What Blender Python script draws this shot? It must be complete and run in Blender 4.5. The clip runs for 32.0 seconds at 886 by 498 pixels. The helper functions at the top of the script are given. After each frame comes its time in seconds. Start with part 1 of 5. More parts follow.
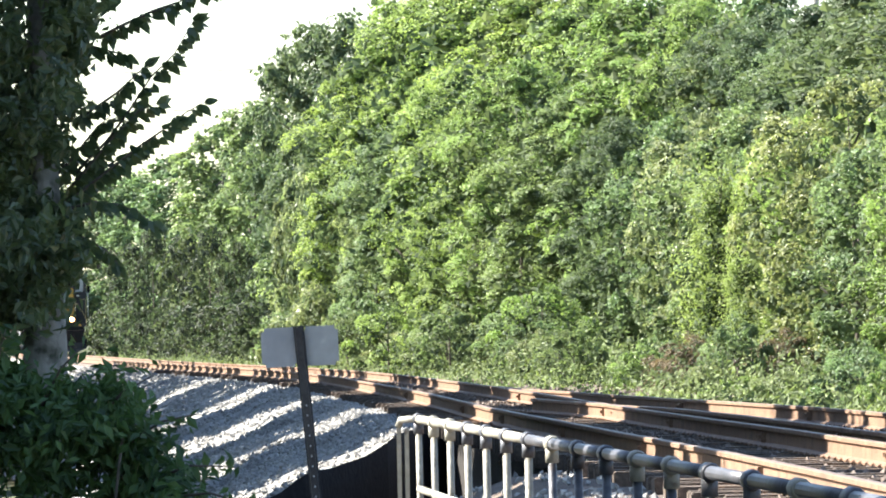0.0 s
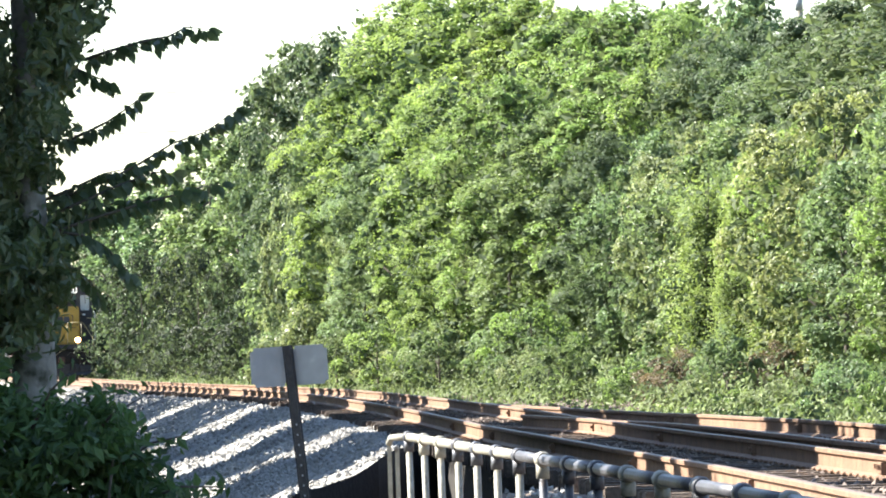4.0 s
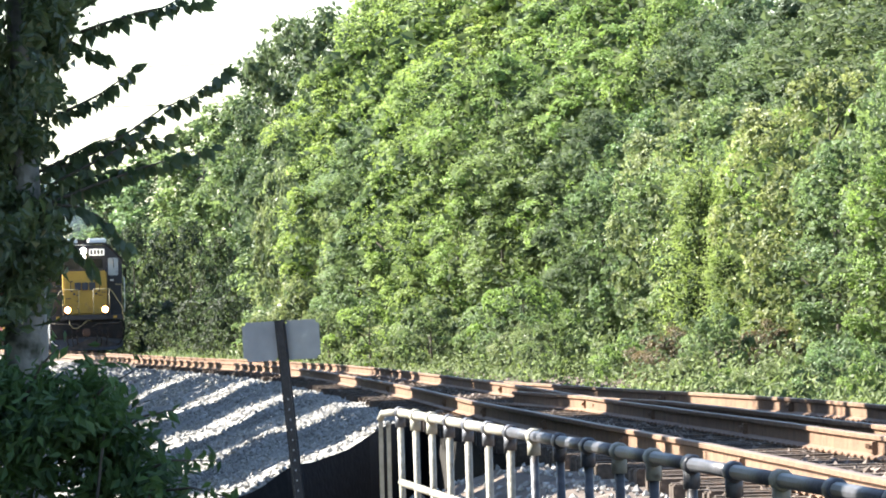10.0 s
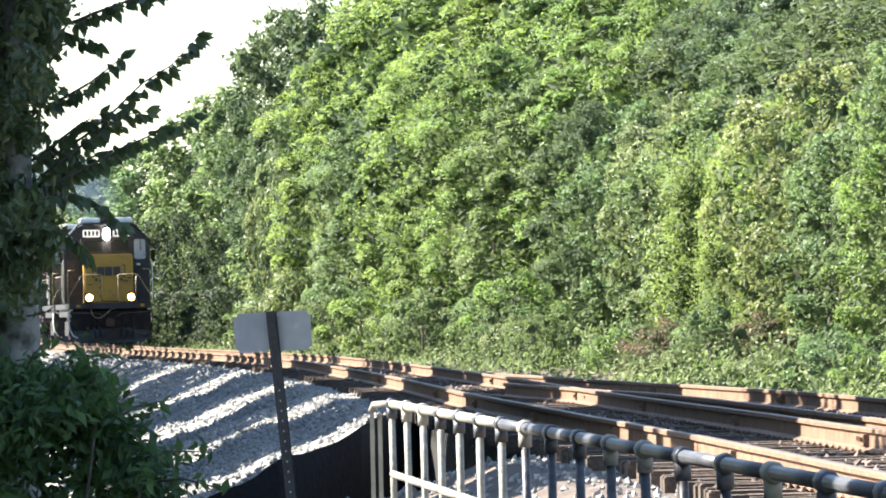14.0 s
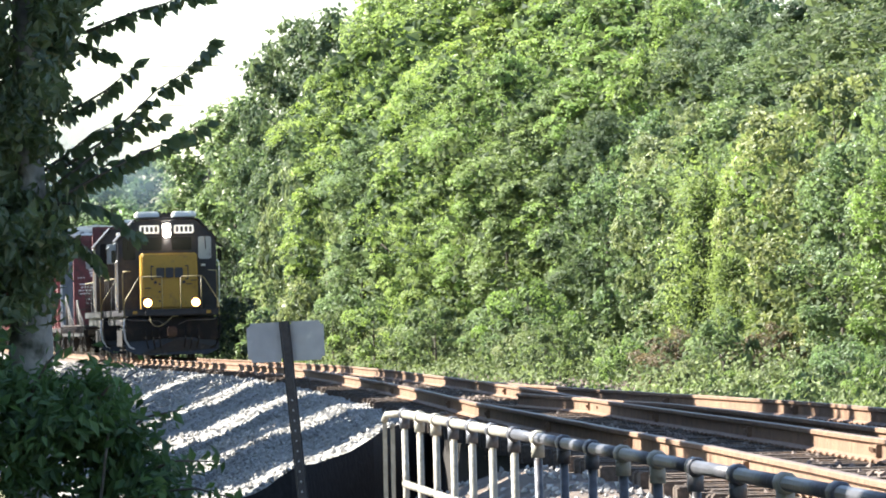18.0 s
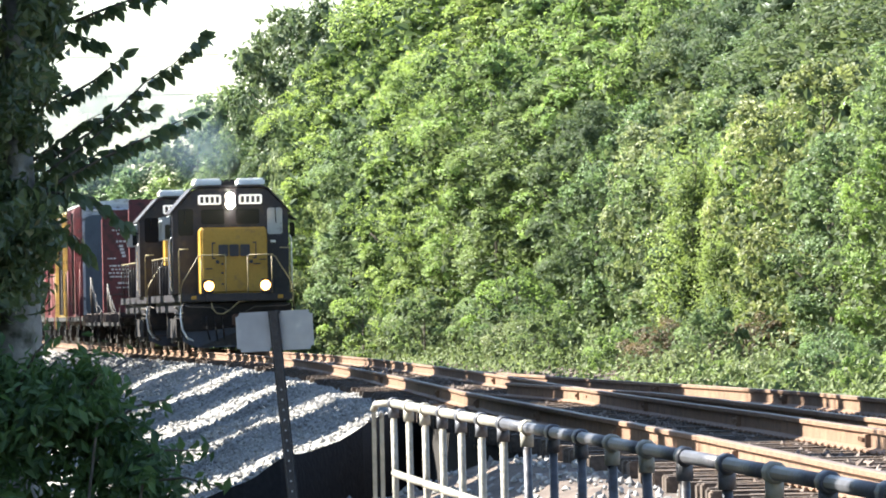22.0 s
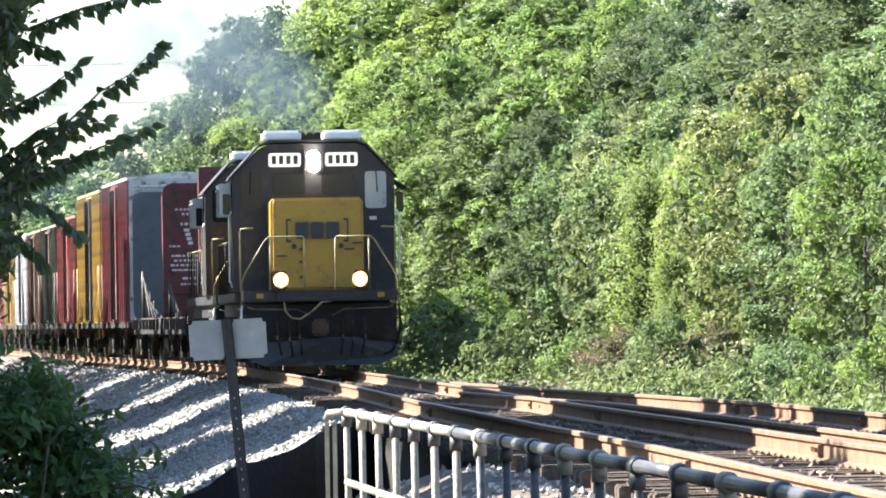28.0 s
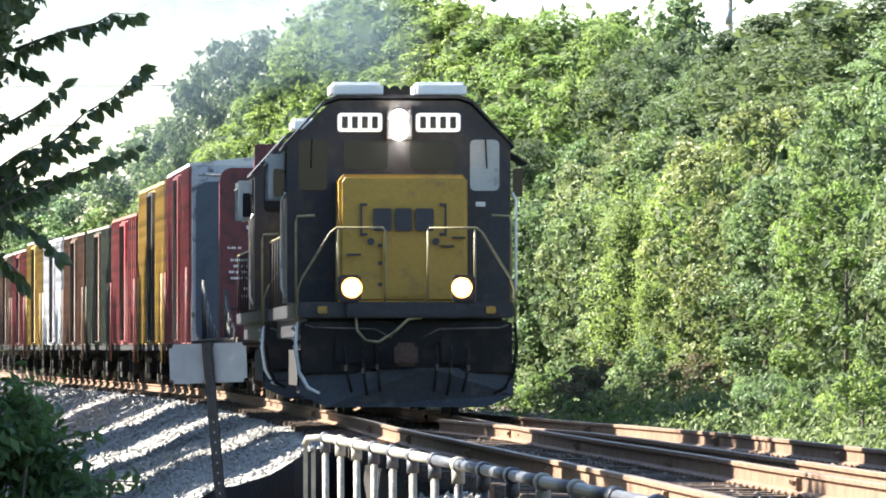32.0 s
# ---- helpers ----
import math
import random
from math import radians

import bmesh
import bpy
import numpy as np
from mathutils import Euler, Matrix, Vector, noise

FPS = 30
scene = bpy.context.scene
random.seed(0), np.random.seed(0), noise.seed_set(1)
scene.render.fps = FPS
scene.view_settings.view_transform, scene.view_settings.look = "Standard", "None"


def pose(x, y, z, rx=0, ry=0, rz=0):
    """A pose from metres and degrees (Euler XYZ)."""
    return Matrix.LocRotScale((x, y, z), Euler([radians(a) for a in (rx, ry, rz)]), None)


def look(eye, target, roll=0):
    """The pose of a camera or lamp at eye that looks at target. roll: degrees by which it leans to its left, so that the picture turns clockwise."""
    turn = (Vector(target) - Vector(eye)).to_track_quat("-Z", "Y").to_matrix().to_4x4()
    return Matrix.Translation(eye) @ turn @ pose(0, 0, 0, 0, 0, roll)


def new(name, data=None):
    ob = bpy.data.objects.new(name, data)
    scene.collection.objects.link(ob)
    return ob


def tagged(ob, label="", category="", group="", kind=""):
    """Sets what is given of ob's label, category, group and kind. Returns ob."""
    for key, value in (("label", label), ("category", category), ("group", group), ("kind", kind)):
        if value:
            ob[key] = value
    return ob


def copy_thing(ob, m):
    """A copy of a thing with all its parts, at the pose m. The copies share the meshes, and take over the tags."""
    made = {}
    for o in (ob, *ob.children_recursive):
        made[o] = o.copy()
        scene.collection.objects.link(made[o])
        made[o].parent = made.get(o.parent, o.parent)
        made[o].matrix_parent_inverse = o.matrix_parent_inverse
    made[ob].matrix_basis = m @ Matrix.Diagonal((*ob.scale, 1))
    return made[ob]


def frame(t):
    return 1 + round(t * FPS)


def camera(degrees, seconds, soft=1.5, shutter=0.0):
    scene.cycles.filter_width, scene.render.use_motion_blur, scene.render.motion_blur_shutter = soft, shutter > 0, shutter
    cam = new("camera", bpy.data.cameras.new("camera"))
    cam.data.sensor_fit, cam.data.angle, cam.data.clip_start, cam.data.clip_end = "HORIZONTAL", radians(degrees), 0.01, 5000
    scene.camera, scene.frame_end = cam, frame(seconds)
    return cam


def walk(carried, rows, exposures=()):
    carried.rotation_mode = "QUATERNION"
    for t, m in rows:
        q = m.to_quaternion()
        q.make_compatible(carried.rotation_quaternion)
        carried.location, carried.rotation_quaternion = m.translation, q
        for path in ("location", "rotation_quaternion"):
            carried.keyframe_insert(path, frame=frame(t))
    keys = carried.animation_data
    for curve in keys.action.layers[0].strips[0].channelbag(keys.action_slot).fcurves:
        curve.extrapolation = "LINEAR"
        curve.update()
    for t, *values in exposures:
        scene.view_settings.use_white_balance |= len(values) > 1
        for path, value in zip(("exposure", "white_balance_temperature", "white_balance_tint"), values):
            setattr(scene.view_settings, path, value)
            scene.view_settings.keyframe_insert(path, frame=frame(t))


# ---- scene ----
H_EYE = 0.95            # eye above the rail head; the rail head of the main track is z = 0


def aim(yaw, pitch, roll):
    """The camera's pose on its fixed stand, from degrees."""
    a, b = math.tan(radians(yaw)), math.tan(radians(pitch))
    return look((0, 0, H_EYE), (100 * a, 100, H_EYE + 100 * b), roll)


cam = camera(6.41, 32.0, soft=1.85)
walk(cam, [(t, aim(yaw, pitch, roll)) for t, yaw, pitch, roll in (
    (0, -0.6522, 0.5811, -1.01), (0.5, -0.6144, 0.6268, -1.12), (1, -0.5418, 0.5629, -1.35), (1.5, -0.5405, 0.6226, -1.43), (2, -0.5492, 0.6777, -1.43),
    (2.5, -0.5556, 0.8009, -1.57), (3, -0.57, 0.792, -1.55), (3.5, -0.5803, 0.7464, -1.73), (5.5, -0.547, 0.6627, -1.85), (6, -0.5596, 0.6528, -1.65),
    (6.5, -0.5882, 0.62, -1.53), (7, -0.5754, 0.6176, -1.63), (7.5, -0.5451, 0.5646, -1.53), (8, -0.5516, 0.6296, -1.61), (8.5, -0.5339, 0.5323, -1.43),
    (9, -0.5681, 0.4737, -1.45), (9.5, -0.5779, 0.4705, -1.35), (10, -0.5145, 0.5291, -1.33), (10.5, -0.494, 0.5258, -1.44), (11, -0.5001, 0.4917, -1.54),
    (11.5, -0.4949, 0.576, -1.5), (12, -0.4913, 0.6261, -1.47), (12.5, -0.4915, 0.6203, -1.45), (13, -0.4823, 0.5532, -1.52), (13.5, -0.4504, 0.4756, -1.37),
    (14, -0.4558, 0.4667, -1.19), (14.5, -0.5201, 0.5075, -1.19), (16.5, -0.5681, 0.58, -0.89), (17, -0.5635, 0.5799, -0.84), (17.5, -0.5834, 0.5561, -0.8),
    (18, -0.549, 0.5417, -1.09), (18.5, -0.5074, 0.5127, -1.07), (19, -0.4617, 0.5639, -1.07), (19.5, -0.4173, 0.5989, -1.12), (20, -0.4223, 0.5662, -1.09),
    (20.5, -0.4483, 0.5251, -1.11), (21, -0.4633, 0.4746, -1.04), (21.5, -0.5059, 0.4617, -1.11), (22, -0.4718, 0.4633, -1.08), (22.5, -0.4061, 0.4431, -1.13),
    (23, -0.3511, 0.4341, -1.3), (23.5, -0.3391, 0.3857, -1.36), (24, -0.361, 0.408, -1.38), (24.5, -0.3301, 0.4507, -1.46), (25, -0.2292, 0.4444, -1.58),
    (25.5, -0.2199, 0.4243, -1.44), (27.5, -0.1638, 0.5161, -1.54), (28, -0.1335, 0.5228, -0.91), (28.5, -0.1982, 0.5624, -1.19), (29, -0.2283, 0.6278, -1.18),
    (29.5, -0.2057, 0.6993, -1.26), (30, -0.1363, 0.7278, -0.53), (30.5, -0.0851, 0.7596, -1.33), (31, -0.0285, 0.7128, -1.05), (31.5, -0.0314, 0.7225, -0.77),
    (32, 0, 0.7203, 0),
)], exposures=[(0.0, 2.33), (24.0, 2.33), (30.0, 2.40), (32.0, 2.40)])

# ---- light ----
SUN_TURN, SUN_UP = radians(-74), radians(40)      # from the line of sight to the left; above the horizon
world = bpy.data.worlds.new("sky")
scene.world = world
world.use_nodes = True
sky = world.node_tree.nodes.new("ShaderNodeTexSky")
sky.sky_type, sky.sun_disc = "NISHITA", False
sky.sun_elevation, sky.sun_rotation = SUN_UP, SUN_TURN
sky.air_density, sky.dust_density, sky.ozone_density = 1.0, 0.4, 1.6
background = world.node_tree.nodes["Background"]
background.inputs["Strength"].default_value = 0.074
world.node_tree.links.new(sky.outputs[0], background.inputs["Color"])
sun = new("sun", bpy.data.lights.new("sun", "SUN"))
sun.data.energy, sun.data.angle, sun.data.color = 5.0, radians(0.6), (1.0, 0.95, 0.86)
sun.matrix_world = look((math.sin(SUN_TURN) * math.cos(SUN_UP) * 400, math.cos(SUN_TURN) * math.cos(SUN_UP) * 400, math.sin(SUN_UP) * 400), (0, 0, 0))


# ---- materials ----
def nodes_of(name):
    m = bpy.data.materials.new(name)
    m.use_nodes = True
    return m, m.node_tree.nodes, m.node_tree.links, m.node_tree.nodes["Principled BSDF"]


def ramp(nodes, links, source, stops):
    r = nodes.new("ShaderNodeValToRGB")
    while len(r.color_ramp.elements) < len(stops):
        r.color_ramp.elements.new(0.5)
    for e, (p, c) in zip(r.color_ramp.elements, stops):
        e.position, e.color = p, (*c, 1)
    links.new(source, r.inputs[0])
    return r.outputs[0]


def noise_node(nodes, links, scale, detail=4, coord="Object"):
    c = nodes.new("ShaderNodeTexCoord")
    n = nodes.new("ShaderNodeTexNoise")
    n.inputs["Scale"].default_value, n.inputs["Detail"].default_value = scale, detail
    links.new(c.outputs[coord], n.inputs["Vector"])
    return n.outputs["Fac"]


def mixed(nodes, links, kind, fac, a, b):
    m = nodes.new("ShaderNodeMix")
    m.data_type, m.blend_type = "RGBA", kind
    for k, v in (("Factor", fac), ("A", a), ("B", b)):
        i = [s for s in m.inputs if s.name == k and s.enabled][0]
        if isinstance(v, (int, float)):
            i.default_value = v
        elif isinstance(v, tuple):
            i.default_value = (*v, 1)
        else:
            links.new(v, i)
    return [s for s in m.outputs if s.enabled][0]


def surface(name, dark, light, rough=0.7, metal=0.0, grain=30.0, blotch=1.5, bump=0.3, dirt=None, dirt_at=0.62, spread=0.0):
    """A painted, worn or earthy surface: two scales of noise from dark to light, with patches of dirt."""
    m, nodes, links, bsdf = nodes_of(name)
    fine, wide = noise_node(nodes, links, grain, 5), noise_node(nodes, links, blotch, 3)
    add = nodes.new("ShaderNodeMath")
    add.operation = "MULTIPLY_ADD"
    links.new(fine, add.inputs[0])
    add.inputs[1].default_value = 0.5
    half = nodes.new("ShaderNodeMath")
    half.operation = "MULTIPLY"
    links.new(wide, half.inputs[0])
    half.inputs[1].default_value = 0.5
    links.new(half.outputs[0], add.inputs[2])
    col = ramp(nodes, links, add.outputs[0], [(0.34, dark), (0.66, light)])
    if dirt:
        spots = ramp(nodes, links, noise_node(nodes, links, blotch * 4.3, 6), [(dirt_at - 0.08, (0, 0, 0)), (dirt_at + 0.08, (1, 1, 1))])
        col = mixed(nodes, links, "MIX", spots, col, dirt)
    if spread:
        info = nodes.new("ShaderNodeObjectInfo")
        lo, hi = (1 - spread,) * 3, (1 + spread,) * 3
        col = mixed(nodes, links, "MULTIPLY", 1.0, col, ramp(nodes, links, info.outputs["Random"], [(0, lo), (1, hi)]))
    links.new(col, bsdf.inputs["Base Color"])
    bsdf.inputs["Roughness"].default_value, bsdf.inputs["Metallic"].default_value = rough, metal
    if bump:
        b = nodes.new("ShaderNodeBump")
        b.inputs["Strength"].default_value, b.inputs["Distance"].default_value = bump, 0.02
        links.new(fine, b.inputs["Height"])
        links.new(b.outputs[0], bsdf.inputs["Normal"])
    return m


def leafage(name, dark, light, thin=0.45, gloss=0.5, patch=0.8, shine=0.35):
    """Leaves: each its own green, paler where light comes through."""
    m, nodes, links, bsdf = nodes_of(name)
    geo = nodes.new("ShaderNodeNewGeometry")
    info = nodes.new("ShaderNodeObjectInfo")
    wide = noise_node(nodes, links, patch, 2)
    add = nodes.new("ShaderNodeMath")
    add.operation = "MULTIPLY_ADD"
    links.new(geo.outputs["Random Per Island"], add.inputs[0])
    add.inputs[1].default_value = 0.26
    links.new(wide, add.inputs[2])
    col = ramp(nodes, links, add.outputs[0], [(0.35, dark), (0.95, light)])
    col = mixed(nodes, links, "MULTIPLY", 1.0, col, ramp(nodes, links, info.outputs["Random"], [(0, (0.86, 0.92, 0.88)), (0.5, (1, 1, 1)), (1, (1.10, 1.04, 0.88))]))
    links.new(col, bsdf.inputs["Base Color"])
    bsdf.inputs["Roughness"].default_value = gloss
    bsdf.inputs["Specular IOR Level"].default_value = shine
    through_light = nodes.new("ShaderNodeBsdfTranslucent")
    warm = mixed(nodes, links, "MULTIPLY", 1.0, col, (1.25, 1.30, 0.92))
    links.new(warm, through_light.inputs["Color"])
    mix = nodes.new("ShaderNodeMixShader")
    mix.inputs[0].default_value = thin
    links.new(bsdf.outputs[0], mix.inputs[1])
    links.new(through_light.outputs[0], mix.inputs[2])
    links.new(mix.outputs[0], nodes["Material Output"].inputs["Surface"])
    return m


def glow(name, colour, strength):
    m, nodes, links, bsdf = nodes_of(name)
    bsdf.inputs["Base Color"].default_value = (*colour, 1)
    bsdf.inputs["Emission Color"].default_value = (*colour, 1)
    bsdf.inputs["Emission Strength"].default_value = strength
    return m


BALLAST = surface("ballast_stone", (0.066, 0.063, 0.058), (0.340, 0.327, 0.300), 0.9, 0, 16, 1.1, 1.0, (0.136, 0.108, 0.088), 0.70)
STONE = surface("loose_stone", (0.135, 0.130, 0.123), (0.450, 0.437, 0.410), 0.9, 0, 9, 2.0, 0.5)
# rust stain between the rails; near the bridge its darkness stands in for shade
BALLAST_RUST_SHADE = surface("rust_and_shade_ballast", (0.037, 0.026, 0.020), (0.159, 0.119, 0.090), 0.9, 0, 16, 1.1, 1.0, (0.217, 0.188, 0.159), 0.70)
# near-black soil of the hollow beside the bridge: shade put into the colour
HOLLOW_SHADE = surface("shade_dark_soil", (0.008, 0.006, 0.005), (0.022, 0.018, 0.015), 0.9, 0, 14, 1.0, 0.8, (0.032, 0.029, 0.026), 0.74)
STONE_RUSTY = surface("rust_stained_stone", (0.080, 0.060, 0.048), (0.272, 0.216, 0.176), 0.9, 0, 9, 2.0, 0.5)
SOIL = surface("soil", (0.055, 0.045, 0.03), (0.14, 0.12, 0.07), 0.95, 0, 6, 0.4, 0.8, (0.06, 0.085, 0.025), 0.5)
RUST = surface("rusty_rail", (0.114, 0.066, 0.040), (0.255, 0.154, 0.092), 0.75, 0.0, 60, 3, 0.3, (0.088, 0.044, 0.026), 0.66)
SHINE = surface("worn_rail_head", (0.104, 0.072, 0.052), (0.192, 0.140, 0.104), 0.55, 0.15, 20, 1, 0.0)
TIE = surface("creosoted_tie", (0.030, 0.022, 0.017), (0.111, 0.081, 0.060), 0.9, 0, 25, 3, 0.5, (0.170, 0.111, 0.068), 0.66, 0.25)
FENCE_PAINT = surface("flaking_white_paint", (0.187, 0.177, 0.143), (0.319, 0.303, 0.253), 0.6, 0, 30, 4, 0.3, (0.088, 0.066, 0.044), 0.68)
# weathered pipe, darkened to put the shade on the near spans into the colour
FENCE_DARK = surface("shaded_weathered_pipe", (0.036, 0.038, 0.048), (0.104, 0.108, 0.124), 0.5, 0.2, 30, 4, 0.3, (0.056, 0.048, 0.048), 0.62)
EDGE_PALE = surface("white_stake_paint", (0.5, 0.5, 0.48), (0.75, 0.75, 0.72), 0.6, 0, 20, 3, 0.1)
SIGN_BACK = surface("bare_aluminium", (0.225, 0.235, 0.248), (0.300, 0.310, 0.322), 0.55, 0.3, 8, 2, 0.05, (0.342, 0.342, 0.342), 0.7)
POST = surface("dull_steel_post", (0.018, 0.017, 0.018), (0.050, 0.048, 0.050), 0.7, 0.2, 40, 4, 0.2)
CONCRETE = surface("old_concrete", (0.20, 0.19, 0.17), (0.38, 0.36, 0.33), 0.9, 0, 12, 1, 0.5, (0.10, 0.09, 0.08), 0.6)
BARK = surface("grey_bark", (0.16, 0.15, 0.135), (0.40, 0.38, 0.35), 0.9, 0, 14, 3, 0.8, (0.09, 0.085, 0.07), 0.62)
# darker copy of the grey bark: the near trunk's shade put into the colour
BARK_SHADED = surface("shade_toned_grey_bark", (0.11, 0.11, 0.105), (0.30, 0.30, 0.285), 0.9, 0, 14, 3, 0.8, (0.05, 0.055, 0.04), 0.6)
BARK_DARK = surface("brown_bark", (0.05, 0.042, 0.033), (0.14, 0.12, 0.10), 0.95, 0, 14, 3, 0.8)
LEAF_BRIGHT = leafage("bright_leaf", (0.138, 0.206, 0.064), (0.355, 0.465, 0.165), 0.40)
LEAF_MID = leafage("mid_green_leaf", (0.105, 0.162, 0.082), (0.290, 0.382, 0.196), 0.40, 0.45, shine=0.4)
LEAF_LIME = leafage("lime_leaf", (0.150, 0.205, 0.060), (0.330, 0.410, 0.150), 0.42, 0.5)
# for the far shrubs at the curve: shade put into the leaf colour
LEAF_SHADY = leafage("shade_toned_far_leaf", (0.026, 0.038, 0.026), (0.064, 0.080, 0.050), 0.3, 0.6)
LEAF_DARK = leafage("deep_green_leaf", (0.060, 0.088, 0.050), (0.165, 0.215, 0.118), 0.4)
LEAF_OLIVE = leafage("olive_leaf", (0.130, 0.160, 0.080), (0.335, 0.380, 0.208), 0.40, 0.45, shine=0.5)
# leaf of the near tree, with the shade of its unlit side in the colour
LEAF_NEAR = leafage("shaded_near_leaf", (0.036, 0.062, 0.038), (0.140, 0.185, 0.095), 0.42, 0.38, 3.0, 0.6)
LEAF_SHRUB = leafage("dark_shrub_leaf", (0.022, 0.048, 0.020), (0.115, 0.195, 0.070), 0.34, 0.55, 4.0)
LEAF_BROWN = leafage("withered_leaf", (0.085, 0.065, 0.045), (0.24, 0.19, 0.13), 0.3)
LEAF_WEED = leafage("dusty_weed_leaf", (0.074, 0.106, 0.038), (0.230, 0.290, 0.105), 0.35, 0.6, 0.8)
# leaves inside the crowns: the shade between boughs is put into their colour
LEAF_CORE = leafage("inner_shade_leaf", (0.052, 0.074, 0.040), (0.165, 0.210, 0.118), 0.34, 0.8)


# ---- mesh helpers ----
def part(name, bm, material, parent, label=""):
    """Links a bmesh, or a finished mesh, as one part under its thing."""
    if isinstance(bm, bmesh.types.BMesh):
        me = bpy.data.meshes.new(name)
        bm.to_mesh(me)
        bm.free()
    else:
        me = bm
    if not me.materials:
        me.materials.append(material)
    ob = new(name, me)
    ob.parent = parent
    if label:
        tagged(ob, label)
    return ob


def thing(name, label, category, group="", kind="", at=None):
    ob = new(name)
    ob.empty_display_size = 0.3
    if at is not None:
        ob.matrix_world = at
    return tagged(ob, label, category, group, kind)


def box(bm, x0, x1, y0, y1, z0, z1, bevel=0.0):
    made = bmesh.ops.create_cube(bm, size=1)["verts"]
    bmesh.ops.transform(bm, verts=made, matrix=Matrix.LocRotScale(((x0 + x1) / 2, (y0 + y1) / 2, (z0 + z1) / 2), None, (abs(x1 - x0), abs(y1 - y0), abs(z1 - z0))))
    if bevel:
        edges = list({e for v in made for e in v.link_edges})
        bmesh.ops.bevel(bm, geom=edges, offset=bevel, segments=2, affect="EDGES")
    return made


def prism(bm, outline, y0, y1):
    """A solid from an outline of (x, z) between two y."""
    a = [bm.verts.new((x, y0, z)) for x, z in outline]
    b = [bm.verts.new((x, y1, z)) for x, z in outline]
    n = len(a)
    for i in range(n):
        bm.faces.new((a[i], b[i], b[(i + 1) % n], a[(i + 1) % n]))
    bm.faces.new(a)
    bm.faces.new(b[::-1])
    bmesh.ops.recalc_face_normals(bm, faces=bm.faces[:])


def tube(bm, points, radius, sides=8, caps=True):
    """A round bar through points; radius is one number or one for each point."""
    pts = [Vector(p) for p in points]
    radii = radius if isinstance(radius, (list, tuple)) else [radius] * len(pts)
    rings = []
    for i, p in enumerate(pts):
        d = (pts[min(i + 1, len(pts) - 1)] - pts[max(i - 1, 0)]).normalized()
        u = d.cross(Vector((0.13, 0.21, 1.0) if abs(d.z) < 0.9 else (1, 0.1, 0))).normalized()
        v = d.cross(u)
        rings.append([bm.verts.new(p + (u * math.cos(k * 2 * math.pi / sides) + v * math.sin(k * 2 * math.pi / sides)) * radii[i]) for k in range(sides)])
    for r, q in zip(rings, rings[1:]):
        for k in range(sides):
            f = bm.faces.new((r[k], r[(k + 1) % sides], q[(k + 1) % sides], q[k]))
            f.smooth = True
    if caps:
        bm.faces.new(rings[0][::-1])
        bm.faces.new(rings[-1])


def raw_mesh(name, verts, faces):
    """A mesh from arrays: verts (n, 3), faces (m, k), all of k corners."""
    verts, faces = np.asarray(verts, float), np.asarray(faces, int)
    me = bpy.data.meshes.new(name)
    me.from_pydata(verts.tolist(), [], faces.tolist())
    me.update()
    return me


def leaf_cloud(name, centres, faces_to, length, width, material, rng, droop=0.0, loose=0.5):
    """Many small folded leaves at centres, each turned roughly towards its own direction."""
    n = len(centres)
    up = faces_to / (np.linalg.norm(faces_to, axis=1, keepdims=True) + 1e-6) + rng.normal(size=(n, 3)) * loose
    up /= np.linalg.norm(up, axis=1, keepdims=True)
    ways = np.cross(up, rng.normal(size=(n, 3))) + np.array([0, 0, -droop])
    ways /= np.linalg.norm(ways, axis=1, keepdims=True)
    side = np.cross(ways, up)
    k = rng.uniform(0.65, 1.35, (n, 1))
    a, b = length * k, width * k
    quad = np.stack([centres - ways * a * 0.5, centres + side * b * 0.5 + up * b * 0.16 - ways * a * 0.08, centres + ways * a * 0.5 - up * b * 0.2, centres - side * b * 0.5 + up * b * 0.16 - ways * a * 0.08], 1)
    me = raw_mesh(name, quad.reshape(-1, 3), np.arange(4 * n).reshape(-1, 4))
    me.materials.append(material)
    return me


# ---- the line of the track ----
LINE_AT = ((0, 4.8), (25, 3.72), (40, 3.08), (55, 2.38), (67, 1.72), (82, 0.90), (94, 0.25), (110, -0.48), (125, -1.2), (145, -2.28), (165, -3.42), (187, -4.95), (205, -6.45), (221, -7.95), (260, -11.75), (300, -15.4), (350, -19.75), (406, -24.5), (480, -30.8), (700, -49.5))


def track_x(y):
    """The main track's centre line, x at the distance y: a smooth curve through its points."""
    i = max(1, min(len(LINE_AT) - 3, sum(p[0] <= y for p in LINE_AT) - 1))
    (y0, x0), (y1, x1), (y2, x2), (y3, x3) = LINE_AT[i - 1:i + 3]
    k, h = (y - y1) / (y2 - y1), y2 - y1
    m1, m2 = (x2 - x0) / (y2 - y0) * h, (x3 - x1) / (y3 - y1) * h
    return x1 * (1 + 2 * k) * (1 - k) ** 2 + m1 * k * (1 - k) ** 2 + x2 * k * k * (3 - 2 * k) + m2 * k * k * (k - 1)


def siding_x(y):
    """The centre line of the track that branches off to the right."""
    k = min(max((132.0 - y) / 58.0, 0.0), 1.0)
    return track_x(y) + 2.05 * (k * k * (3 - 2 * k) * 0.35 + 0.65 * min(1.0, k * 1.35) ** 1.25)


LINE_Y = np.arange(20.0, 700.0, 0.5)
LINE_X = np.array([track_x(y) for y in LINE_Y])
LINE_S = np.concatenate([[0], np.cumsum(np.hypot(np.diff(LINE_X), np.diff(LINE_Y)))])


def on_line(s):
    return Vector((float(np.interp(s, LINE_S, LINE_X)), float(np.interp(s, LINE_S, LINE_Y)), 0))


def reach(y):
    return float(np.interp(y, LINE_Y, LINE_S))


